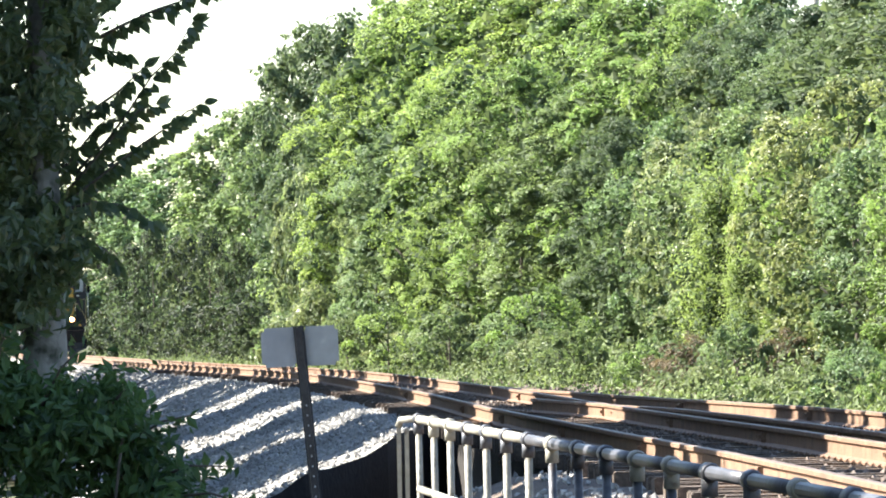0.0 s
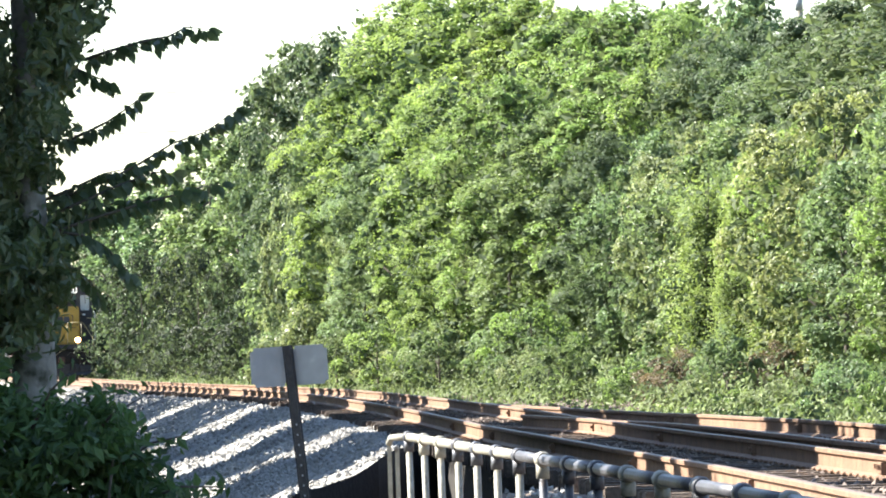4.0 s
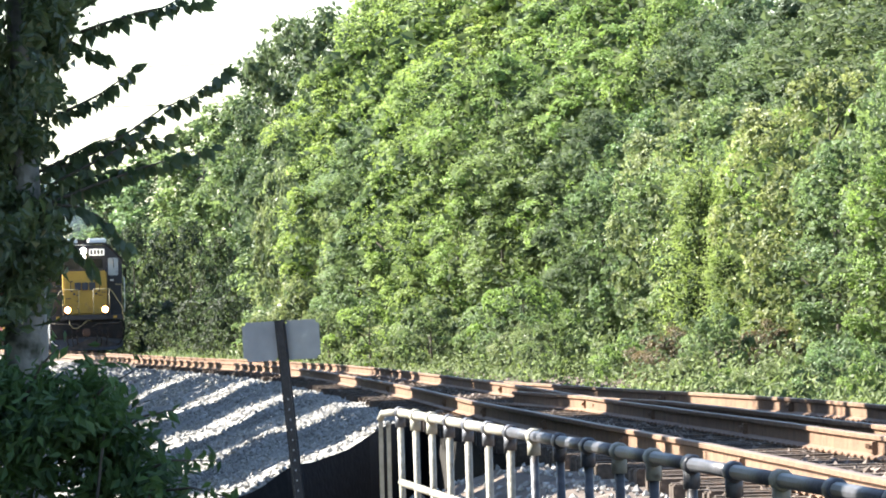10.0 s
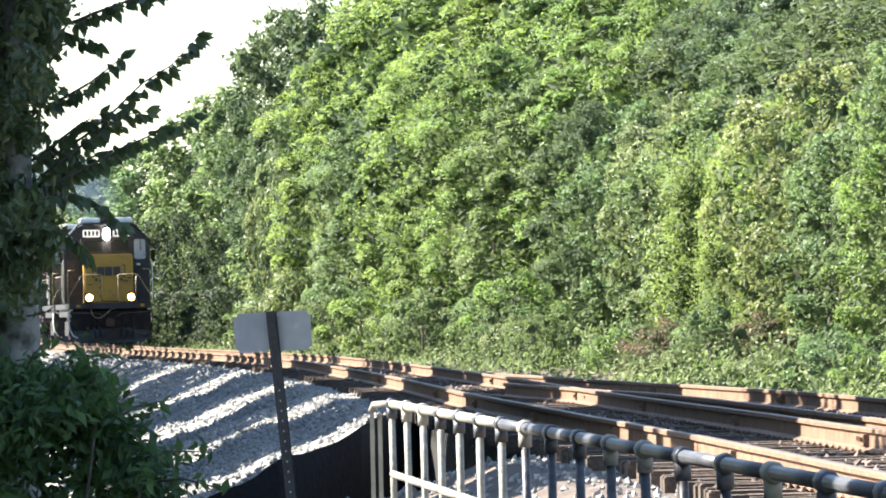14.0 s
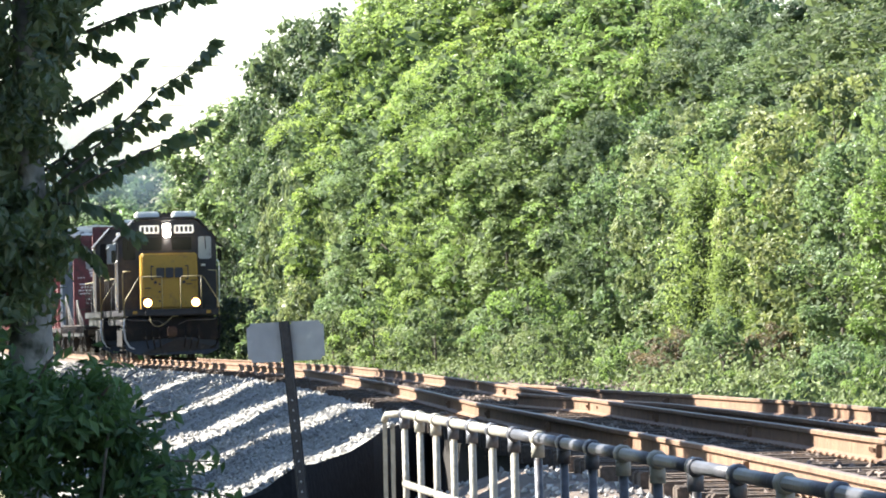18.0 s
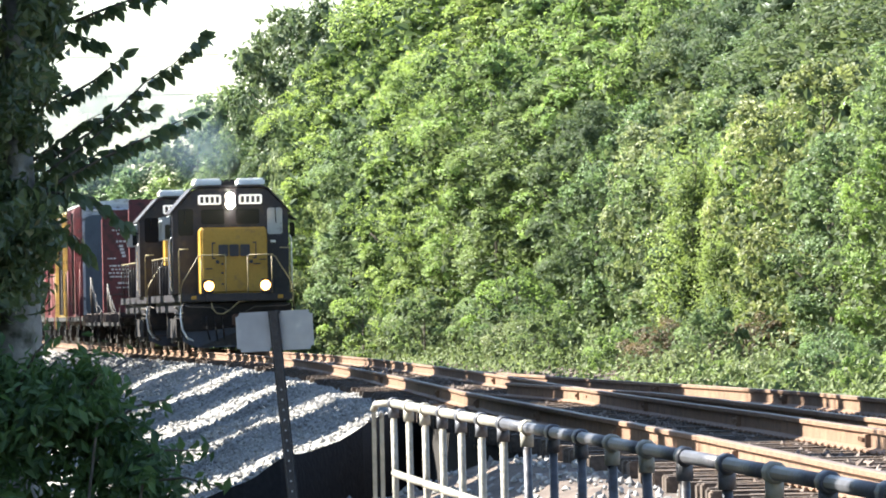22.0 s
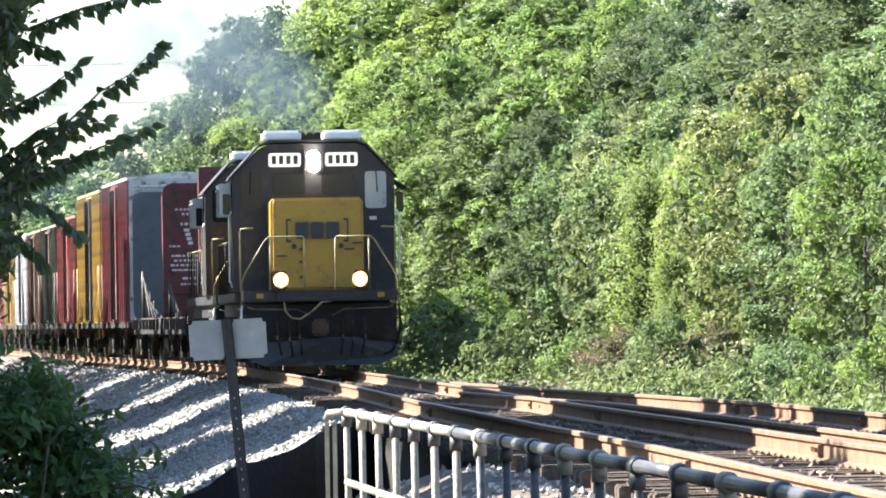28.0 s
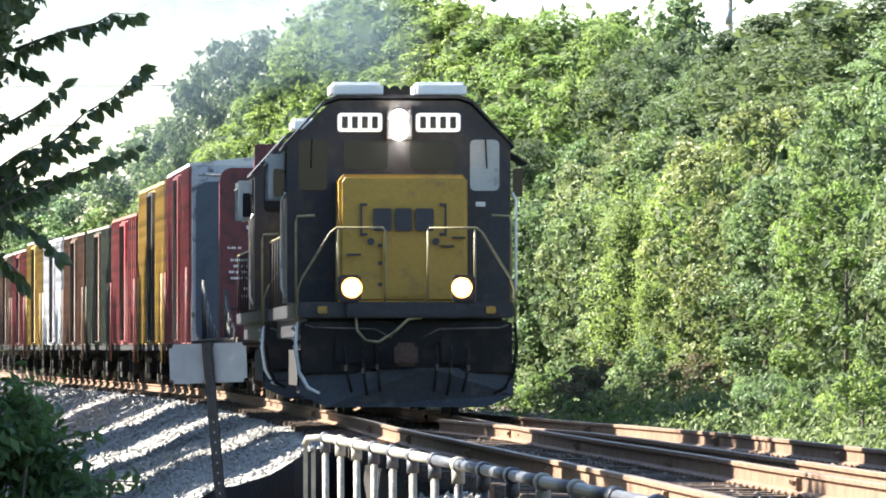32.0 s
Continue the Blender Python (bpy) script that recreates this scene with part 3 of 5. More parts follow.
def build_wood():
    rng = random.Random(11)
    used = set()
    bush = [plant("shrub", "leafy green shrub at the edge of the thicket", "shrub", 20 + k, 2.6, 1.35, 0.05, 20, 8, 32, 0.085, LEAF_OLIVE, BARK_DARK, 0.05, 0.5, 0.42, 0.2, 0.5, 0.5) for k in range(3)]
    mound = [plant("vine_covered_shrub", "tall shrub overgrown with climbing vines", "shrub", 30 + k, 6.0, 1.9, 0.1, 36, 10, 40, 0.086, LEAF_MID, BARK_DARK, 0.06, 0.55, 0.55, 0.05, 0.5, 0.35) for k in range(3)]
    tree = [plant("broadleaf_tree", "sunlit broadleaf tree with a full green crown", "tree", 40 + k, 12.0, 2.3, 1.5, 50, 16, 38, 0.094, LEAF_BRIGHT, BARK_DARK, 0.11, 0.62, 0.84, 1.0, 0.36, 0.35) for k in range(4)]
    far = [plant("tall_tree", "tall broadleaf tree with a dense crown", "tree", 50 + k, 14.0, 2.6, 1.5, 46, 12, 13, 0.25, LEAF_DARK, BARK_DARK, 0.14, 0.62, 0.85, 0.7, 0.35, 0.4) for k in range(3)]
    hedge = [plant("bank_tree", "dense dark tree on the low side of the line", "tree", 60 + k, 10.0, 1.9, 0.3, 40, 9, 6, 0.68, LEAF_DARK, BARK, 0.14, 0.5, 0.8, 0.2, 0.6, 1.0) for k in range(3)]
    plume = [feathery("feathery_young_tree", "yellow-green young tree with feathery upswept foliage", "tree", 110 + k, 5.0, 1.1, 80, 0.085, LEAF_LIME, BARK_DARK) for k in range(2)]
    # coarser kinds for the far end of the line
    far_bush = [plant("shrub", "leafy green shrub at the edge of the thicket", "shrub", 70 + k, 2.6, 1.35, 0.05, 18, 7, 14, 0.15, LEAF_OLIVE, BARK_DARK, 0.05, 0.5, 0.45, 0.2, 0.5) for k in range(3)]
    far_mound = [plant("vine_covered_shrub", "tall shrub overgrown with climbing vines", "shrub", 80 + k, 6.0, 1.9, 0.1, 30, 9, 14, 0.17, LEAF_MID, BARK_DARK, 0.06, 0.55, 0.62, 0.15, 0.45) for k in range(3)]
    back_tree = [plant("broadleaf_tree", "broadleaf tree in the second row of the wood", "tree", 100 + k, 9.0, 2.3, 1.2, 40, 12, 24, 0.12, LEAF_MID, BARK_DARK, 0.11, 0.6, 0.7, 0.9, 0.34, 0.4) for k in range(3)]
    leaves = [LEAF_OLIVE, LEAF_OLIVE, LEAF_MID, LEAF_MID, LEAF_BRIGHT]
    def put(kind, u, y, scale, tall, material):
        z = ground_z(u, y) - 0.03
        place(kind[rng.randrange(3)], used, track_x(y) + u, y, z, rng.uniform(-32, 32), scale, tall, material)
    # the standing trees: bearing, distance, top as a bearing too, crown radius
    for px, y, top, r, material in ((-30, 452, 330, 2.6, LEAF_DARK), (15, 440, 310, 2.4, LEAF_DARK), (85, 442, 320, 2.4, LEAF_MID), (-190, 445, 250, 3.0, LEAF_DARK), (60, 428, 330, 2.6, LEAF_MID), (150, 405, 285, 3.0, LEAF_MID), (225, 380, 232, 2.8, LEAF_MID), (290, 362, 196, 2.4, LEAF_MID),
            (345, 345, 112, 1.9, LEAF_DARK), (390, 332, 52, 2.0, LEAF_DARK), (455, 326, 40, 2.1, LEAF_DARK), (520, 318, 46, 2.1, LEAF_DARK), (372, 320, 250, 1.7, LEAF_DARK), (425, 300, 240, 1.6, LEAF_DARK),
            (640, 288, 12, 2.2, LEAF_MID), (760, 276, 5, 2.2, LEAF_MID), (870, 271, 25, 2.2, LEAF_MID), (960, 272, 40, 2.2, LEAF_MID),
            (455, 270, 185, 1.5, LEAF_MID), (505, 262, 98, 1.8, LEAF_BRIGHT), (605, 254, -25, 2.2, LEAF_BRIGHT), (560, 244, 230, 1.5, LEAF_MID), (715, 240, -60, 2.5, LEAF_BRIGHT), (650, 228, 140, 1.6, LEAF_BRIGHT), (810, 230, -20, 2.2, LEAF_BRIGHT), (690, 210, 205, 1.35, LEAF_LIME), (765, 206, 120, 1.5, LEAF_BRIGHT), (900, 212, 5, 2.0, LEAF_BRIGHT), (850, 200, 190, 1.5, LEAF_MID),
            (1000, 198, 0, 1.9, LEAF_BRIGHT), (1075, 192, 28, 1.3, LEAF_BRIGHT), (1140, 188, 66, 1.4, LEAF_DARK), (1215, 182, 48, 1.3, LEAF_DARK), (1275, 176, 78, 1.2, LEAF_MID), (1345, 168, 8, 1.5, LEAF_DARK), (1450, 158, -25, 1.8, LEAF_DARK), (1580, 150, -25, 2.0, LEAF_DARK), (1700, 142, -10, 1.9, LEAF_MID),
            (940, 188, 235, 1.1, LEAF_DARK), (1390, 160, 150, 1.3, LEAF_MID), (1300, 164, 210, 1.1, LEAF_MID), (1490, 150, 190, 1.2, LEAF_MID)):
        x = ray_x(px, y)
        z = ground_z(x - track_x(y), y) - 0.05
        high = H_EYE + (617 - top) / 14000 * y - z
        kind, size = (far, (2.6, 14.0)) if y > 270 else (tree, (2.3, 12.0))
        r *= 1.0 if y > 262 else 1.28
        place(kind[rng.randrange(len(kind))], used, x, y, z, rng.uniform(-32, 32), r / size[0], high / size[1] * size[0] / r, material)
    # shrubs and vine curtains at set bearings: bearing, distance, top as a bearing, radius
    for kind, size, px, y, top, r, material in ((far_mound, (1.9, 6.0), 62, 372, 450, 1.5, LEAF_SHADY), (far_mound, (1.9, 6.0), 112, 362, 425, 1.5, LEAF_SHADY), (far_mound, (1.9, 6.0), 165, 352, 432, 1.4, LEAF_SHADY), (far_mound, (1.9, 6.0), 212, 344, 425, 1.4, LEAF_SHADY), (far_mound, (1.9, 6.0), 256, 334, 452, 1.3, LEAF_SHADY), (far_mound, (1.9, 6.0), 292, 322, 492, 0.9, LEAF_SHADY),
            (far_mound, (1.9, 6.0), 368, 290, 335, 1.2, LEAF_OLIVE), (far_mound, (1.9, 6.0), 395, 284, 300, 1.4, LEAF_OLIVE), (far_mound, (1.9, 6.0), 450, 270, 330, 1.4, LEAF_OLIVE), (mound, (1.9, 6.0), 505, 250, 350, 1.3, LEAF_OLIVE),
            (plume, (1.1, 5.0), 1115, 156, 285, 1.15, LEAF_LIME), (plume, (1.1, 5.0), 1190, 154, 296, 1.0, LEAF_LIME), (plume, (1.1, 5.0), 1160, 146, 455, 0.75, LEAF_LIME), (plume, (1.1, 5.0), 1215, 145, 500, 0.65, LEAF_LIME)):
        x = ray_x(px, y)
        z = ground_z(x - track_x(y), y) - 0.03
        high = H_EYE + (617 - top) / 14000 * y - z
        place(kind[rng.randrange(len(kind))], used, x, y, z, rng.uniform(-32, 32), r / size[0], high / size[1] * size[0] / r, material)
    y = 100.0
    while y < 430:
        small = 0.62 if y < 175 else 1.0
        if not 128 < y < 145:
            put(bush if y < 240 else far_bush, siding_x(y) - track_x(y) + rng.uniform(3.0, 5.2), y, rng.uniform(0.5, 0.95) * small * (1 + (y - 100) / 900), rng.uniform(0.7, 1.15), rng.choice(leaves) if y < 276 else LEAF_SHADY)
        y += 1.9 + (y - 100) * 0.018
    y = 106.0
    while y < 320:
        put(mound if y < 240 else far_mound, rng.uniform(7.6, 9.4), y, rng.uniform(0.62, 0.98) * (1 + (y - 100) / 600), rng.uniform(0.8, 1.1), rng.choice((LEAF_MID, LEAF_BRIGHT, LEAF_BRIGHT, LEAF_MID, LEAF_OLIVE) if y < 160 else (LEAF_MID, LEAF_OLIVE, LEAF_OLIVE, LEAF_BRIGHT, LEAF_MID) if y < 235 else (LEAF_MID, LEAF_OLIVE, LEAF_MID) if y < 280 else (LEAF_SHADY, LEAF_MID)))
        y += 3.0 + (y - 100) * 0.018
    for u, y in ((4.4, 133), (4.8, 135), (4.5, 137.5), (5.2, 134), (5.0, 138), (5.6, 137), (5.9, 142), (3.8, 133.5), (3.9, 136), (4.1, 139.5), (4.3, 142), (4.9, 143.5), (5.4, 140)):
        put(bush, u + 0.6, y, rng.uniform(0.46, 0.62), 0.85, LEAF_BROWN)
    # a second row that closes the wood behind
    y = 128.0
    while y < 440:
        tall, kind = (rng.uniform(0.80, 0.95), back_tree) if y < 205 else (rng.uniform(1.0, 1.15), back_tree) if y < 262 else (rng.uniform(0.8, 0.95), far)
        put(kind, rng.uniform(10.6, 12.8), y, 0.80 if y < 205 else 0.92 if y < 262 else 0.74, tall, rng.choice((LEAF_MID, LEAF_BRIGHT, LEAF_OLIVE, LEAF_DARK) if y < 262 else (LEAF_MID, LEAF_DARK, LEAF_DARK)))
        y += 6.5 if y < 262 else 12.0
    # trees on the low side, which shade the slope but for a few gaps
    for y0, y1, tall in ((20, 43.5, 1.25), (62.0, 70.0, 1.2), (70.0, 97.0, 1.50), (102.5, 119.5, 1.5), (126.5, 146.8, 1.5), (154, 177.5, 1.45), (185, 210, 1.4), (216, 300, 1.35)):
        y = y0 + 1.4
        while y < y1 - 1.0:
            put(hedge, rng.uniform(-10.6, -9.8) - (1.0 if y0 > 150 else 0), y, rng.uniform(0.92, 1.05), tall * rng.uniform(0.93, 1.05), LEAF_DARK)
            y += 1.5 if 69 < y < 97 else 2.0 if y < 190 else 3.6
    for k in range(9):
        put(far, -9 - 2.5 * k + rng.uniform(-1, 1), 462 + rng.uniform(0, 20), 0.8, 0.9, LEAF_DARK)
        put(far, 8 + 4 * k, 470 + rng.uniform(0, 15), 0.8, 0.9, LEAF_DARK)
    # weeds along the foot of the thicket
    wr = np.random.default_rng(9)
    n = 45000
    y = 84 + 390 * wr.random(n) ** 1.5
    patch = np.array([noise.noise(Vector((0.3, v * 0.35, 1.0))) for v in y])
    start = np.array([siding_x(v) - track_x(v) for v in y]) + 1.7
    u = start + (7.4 - start) * wr.random(n) ** 0.9 - 0.4 * patch
    x = np.array([track_x(v) for v in y]) + u
    base = np.array([max(ground_z(a, b), bed_z(a, b) if a < 5.3 else -9) for a, b in zip(u, y)])
    z = base + np.abs(wr.normal(0, 0.24, n)) * (1 + patch) * np.clip((u - start + 0.3) / 1.6, 0.3, 1.7)
    open_ground = (y > 127) & (y < 146) & (wr.random(n) < 0.88)      # where the withered shrubs stand
    x, y, z = x[~open_ground], y[~open_ground], z[~open_ground]
    me = leaf_cloud("weeds", np.stack([x, y, z], 1), np.stack([-0.9 + 0 * x, -0.6 + 0 * x, 0.5 + 0 * x], 1), 0.11, 0.05, LEAF_WEED, wr)
    tagged(new("weeds", me), "low green weeds and grass beside the track", "weeds", kind="stuff")


def build_pole():
    p = thing("utility_pole", "far grey wooden utility pole with a crossarm", "utility pole")
    x, y = ray_x(1291, 260), 260
    z = ground_z(x - track_x(y), y)
    bm = bmesh.new()
    tube(bm, [(x, y, z - 0.3), (x, y, 13.6)], [0.16, 0.10], 8)
    part("shaft", bm, BARK, p)
    bm = bmesh.new()
    box(bm, x - 0.9, x + 0.9, y - 0.05, y + 0.05, 12.9, 13.02)
    part("crossarm", bm, BARK, p)
    bm = bmesh.new()
    tube(bm, [(x - 0.02, y - 0.13, 11.6), (x - 0.02, y - 0.13, 12.1)], 0.13, 8)
    part("transformer", bm, SIGN_BACK, p)


def build_wires():
    """A far line of wires that crosses the open sky over the curve."""
    w = thing("utility_line", "two thin wires strung between far wooden poles", "utility line")
    for x in (-52.0, 6.0):
        z = ground_z(x - track_x(424), 424)
        bm = bmesh.new()
        tube(bm, [(x, 424, z - 0.4), (x, 424, 15.8)], [0.17, 0.11], 8)
        part("pole", bm, BARK, w)
    for z in (15.5, 13.4):
        bm = bmesh.new()
        tube(bm, [(-52 + 5.8 * k, 424, z - 0.5 * math.sin(math.pi * k / 10)) for k in range(11)], 0.022, 5)
        part("wire", bm, POST, w)


def build_markers():
    """Short white stakes beside the far curve."""
    for x, y, high in ((-23.3, 440.0, 1.0), (-16.7, 363.0, 0.75)):
        z = ground_z(x - track_x(y), y)
        m = thing("marker_post", "short white-painted wooden stake beside the track", "marker post", "marker posts")
        bm = bmesh.new()
        box(bm, x - 0.07, x + 0.07, y - 0.07, y + 0.07, z - 0.3, z + high + 0.3, 0.01)
        part("stake", bm, FENCE_PAINT, m)
        bm = bmesh.new()
        box(bm, x - 0.085, x + 0.085, y - 0.085, y + 0.085, z + high + 0.3, z + high + 0.42, 0.02)
        part("cap", bm, EDGE_PALE, m, "white painted cap")


# ---- the tree and shrub close to the camera ----
SWAYING = []


def spray(parent, points, leaf, seed, every=0.0165):
    """A thin hanging branch with pairs of drooping leaves; its own origin is its root."""
    rng = np.random.default_rng(seed)
    root = Vector(points[0])
    pts = [Vector(p) - root for p in points]
    bm = bmesh.new()
    tube(bm, pts, [0.008 - 0.0065 * k / (len(pts) - 1) for k in range(len(pts))], 5)
    stem = part("branch", bm, BARK_DARK, parent)
    stem.location = root
    centres, ways = [], []
    turn = 1
    for a, b in zip(pts, pts[1:]):
        n = max(1, round((b - a).length / every))
        along = (b - a).normalized()
        for k in range(n):
            p = a.lerp(b, (k + rng.uniform(0.3, 0.7)) / n)
            for sx in (-1, 1):
                d = (along * rng.normal(0.35, 0.25) + Vector((0, 0.75 * sx * turn + rng.normal(0, 0.25), 0)) + Vector((0, 0, -0.75 + rng.normal(0, 0.30)))).normalized()
                stalk = Vector((rng.normal(0, 0.006), 0.012 * sx * turn, rng.normal(-0.004, 0.008)))
                centres.append(p + stalk + d * leaf * 0.55)
                ways.append(d)
            turn = -turn
    tip = (pts[-1] - pts[-2]).normalized()
    for k in range(3):
        d = (tip + Vector((rng.normal(0, 0.3), rng.normal(0, 0.5), rng.normal(-0.3, 0.3)))).normalized()
        centres.append(pts[-1] + d * leaf * 0.5)
        ways.append(d)
    centres, ways = np.array([tuple(c) for c in centres]), np.array([tuple(w) for w in ways])
    n = len(centres)
    side = np.cross(ways, rng.normal(size=(n, 3)) + np.array([0, -2.6, 0]))
    side /= np.linalg.norm(side, axis=1, keepdims=True)
    up = np.cross(side, ways)
    k = rng.uniform(0.7, 1.2, (n, 1)) * leaf
    rim = [(-0.5, 0.0, 0.0), (-0.33, 0.19, 0.03), (-0.06, 0.27, 0.05), (0.22, 0.19, 0.03), (0.58, 0.0, -0.08), (0.22, -0.19, 0.03), (-0.06, -0.27, 0.05), (-0.33, -0.19, 0.03)]
    quad = np.stack([centres + ways * k * a + side * k * b + up * k * c for a, b, c in rim], 1)
    me = raw_mesh("leaf_spray", quad.reshape(-1, 3), np.arange(8 * n).reshape(-1, 8))
    me.materials.append(LEAF_NEAR)
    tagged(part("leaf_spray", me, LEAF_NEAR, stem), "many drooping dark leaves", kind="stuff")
    SWAYING.append((stem, root))
    return stem


def build_near_plants():
    rng = np.random.default_rng(77)
    t = thing("foreground_tree", "shaded grey-barked tree with drooping dark leaves", "tree", at=pose(-1.95, 30.2, 0))
    base = ground_z(-1.95 - track_x(30.2), 30.2) - 0.3
    bm = bmesh.new()
    tube(bm, [(0.07, 0, base), (0.07, 0, 0.2), (0.08, 0, 0.9), (0.085, 0.02, 1.6), (0.08, 0.03, 2.2), (0.05, 0.05, 3.4)], [0.12, 0.095, 0.085, 0.058, 0.05, 0.03], 12)
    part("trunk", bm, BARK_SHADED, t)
    n = 1050
    z = rng.uniform(1.0, 3.3, n)
    edge = np.interp(z, (1.0, 1.08, 1.21, 1.26, 1.35, 1.6, 1.66, 1.75, 1.85, 1.96, 2.06, 2.1, 2.18, 2.3, 2.6), (0.14, 0.18, 0.24, 0.26, 0.28, 0.22, 0.20, 0.20, 0.24, 0.28, 0.26, 0.33, 0.36, 0.38, 0.42)) + 0.03 * np.sin(z * 31.0 + 1)
    x = edge - 0.04 - np.abs(rng.normal(0, 0.33, n))
    y = rng.normal(0, 0.30, n) - 0.22
    c = np.stack([x, y, z], 1)
    # bare stretches of the trunk show between the leaves
    c = c[~((np.abs(c[:, 0] - 0.075) < 0.075) & (c[:, 1] < 0.1) & (c[:, 2] > 1.45) & (np.sin(c[:, 2] * 6.5 - 0.6) > -0.6))]
    m = len(c)
    ball = rng.normal(size=(m, 22, 3))
    ball /= np.linalg.norm(ball, axis=2, keepdims=True)
    pts = (c[:, None, :] + ball * 0.085 * rng.uniform(0.3, 1, (m, 22, 1))).reshape(-1, 3)
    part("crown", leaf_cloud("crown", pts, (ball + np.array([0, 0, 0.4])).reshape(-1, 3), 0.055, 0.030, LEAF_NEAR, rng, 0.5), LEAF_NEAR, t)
    for k, pts in enumerate((
            [(0.20, 0, 1.56), (0.285, 0, 1.596), (0.37, 0, 1.626), (0.505, 0, 1.70), (0.626, 0, 1.777), (0.747, 0, 1.82), (0.868, 0, 1.905)],
            [(0.14, -0.1, 1.41), (0.24, -0.1, 1.455), (0.385, -0.1, 1.504), (0.535, -0.1, 1.55), (0.626, -0.1, 1.573), (0.732, -0.1, 1.606), (0.81, -0.1, 1.62)],
            [(0.20, 0.05, 1.77), (0.31, 0.05, 1.815), (0.385, 0.05, 1.852), (0.445, 0.05, 1.892), (0.505, 0.05, 1.935)],
            [(0.30, 0.1, 2.09), (0.39, 0.1, 2.12), (0.535, 0.1, 2.16), (0.626, 0.1, 2.175), (0.695, 0.1, 2.21), (0.778, 0.1, 2.20)],
            [(0.18, -0.15, 1.43), (0.285, -0.15, 1.42), (0.37, -0.15, 1.38), (0.436, -0.15, 1.315), (0.47, -0.15, 1.27)],
            [(0.10, -0.05, 1.36), (0.22, -0.05, 1.31), (0.31, -0.05, 1.24), (0.35, -0.05, 1.17)],
            [(0.18, -0.05, 1.50), (0.285, -0.05, 1.55), (0.425, -0.05, 1.615), (0.555, -0.05, 1.665), (0.63, -0.05, 1.66)],
            [(0.16, 0.06, 1.47), (0.30, 0.06, 1.52), (0.42, 0.06, 1.55), (0.52, 0.06, 1.56)],
            [(0.12, 0.02, 1.55), (0.24, 0.02, 1.60), (0.36, 0.02, 1.66), (0.44, 0.02, 1.68)],
            [(0.26, 0.12, 2.06), (0.33, 0.12, 2.03), (0.40, 0.12, 2.0)])):
        spray(t, pts, 0.060, 90 + k)
    b = thing("foreground_shrub", "dense dark green leafy shrub in shade", "shrub", at=pose(-2.0, 28.6, base + 0.2))
    n = 330
    x = rng.uniform(-0.5, 1.02, n)
    top = np.interp(x, (-0.5, 0.1, 0.32, 0.46, 0.59, 0.67, 0.79, 0.85, 1.02), (0.90, 0.80, 0.74, 0.73, 0.64, 0.46, 0.28, 0.18, 0.0)) + 0.07 * np.sin(x * 23) * np.sin(x * 7 + 1)
    z = top - np.abs(rng.normal(0, 0.26, n)) - base - 0.2
    c = np.stack([x, rng.normal(0, 0.25, n), z], 1)
    ball = rng.normal(size=(n, 32, 3))
    ball /= np.linalg.norm(ball, axis=2, keepdims=True)
    pts = (c[:, None, :] + ball * rng.uniform(0.06, 0.15, (n, 1, 1)) * rng.uniform(0.3, 1, (n, 32, 1))).reshape(-1, 3)
    part("foliage", leaf_cloud("foliage", pts, (ball * 0.6 + np.array([-0.1, -0.2, 0.7])).reshape(-1, 3), 0.060, 0.028, LEAF_SHRUB, rng, 0.3), LEAF_SHRUB, b)
    # loose twigs that reach out past the dense part
    for k, (x0, z0, x1, z1) in enumerate(((0.40, 0.62, 0.62, 0.80), (0.52, 0.55, 0.78, 0.66), (0.60, 0.42, 0.90, 0.47), (0.66, 0.36, 0.98, 0.33), (0.22, 0.70, 0.36, 0.90), (0.05, 0.78, 0.10, 0.98))):
        p, q = Vector((x0, -0.1, z0 - base - 0.2)), Vector((x1, -0.16, z1 - base - 0.2))
        bm = bmesh.new()
        tube(bm, [p, p.lerp(q, 0.5) + Vector((0, 0, 0.03)), q], [0.007, 0.005, 0.002], 5)
        twig = part("twig", bm, BARK_DARK, b)
        f = rng.random((26, 1))
        where = np.array(p) + (np.array(q) - np.array(p)) * f + rng.normal(size=(26, 3)) * np.array([0.025, 0.05, 0.03])
        part("twig_leaves", leaf_cloud("twig_leaves", where, rng.normal(size=(26, 3)) * 0.6 + np.array([0, -0.6, 0.6]), 0.060, 0.028, LEAF_SHRUB, rng, 0.4), LEAF_SHRUB, twig)
    for k in range(9):
        bm = bmesh.new()
        q = Vector(c[k * 30])
        tube(bm, [(0.1 * (k - 4) * 0.5, 0, -0.1), q * 0.5 + Vector((0, 0, 0.3)), q], [0.02, 0.014, 0.005], 5)
        part("stem", bm, BARK_DARK, b)


build_wood()
build_pole()
build_wires()
build_markers()
build_near_plants()


# ---- train ----
def paint(name, c, rough=0.5, worn=0.25, dirt=(0.05, 0.04, 0.035), at=0.64):
    d = tuple(v * (1 - worn) for v in c)
    l = tuple(min(0.9, v * (1 + worn)) for v in c)
    return surface(name, d, l, rough, 0, 18, 0.9, 0.12, dirt, at)


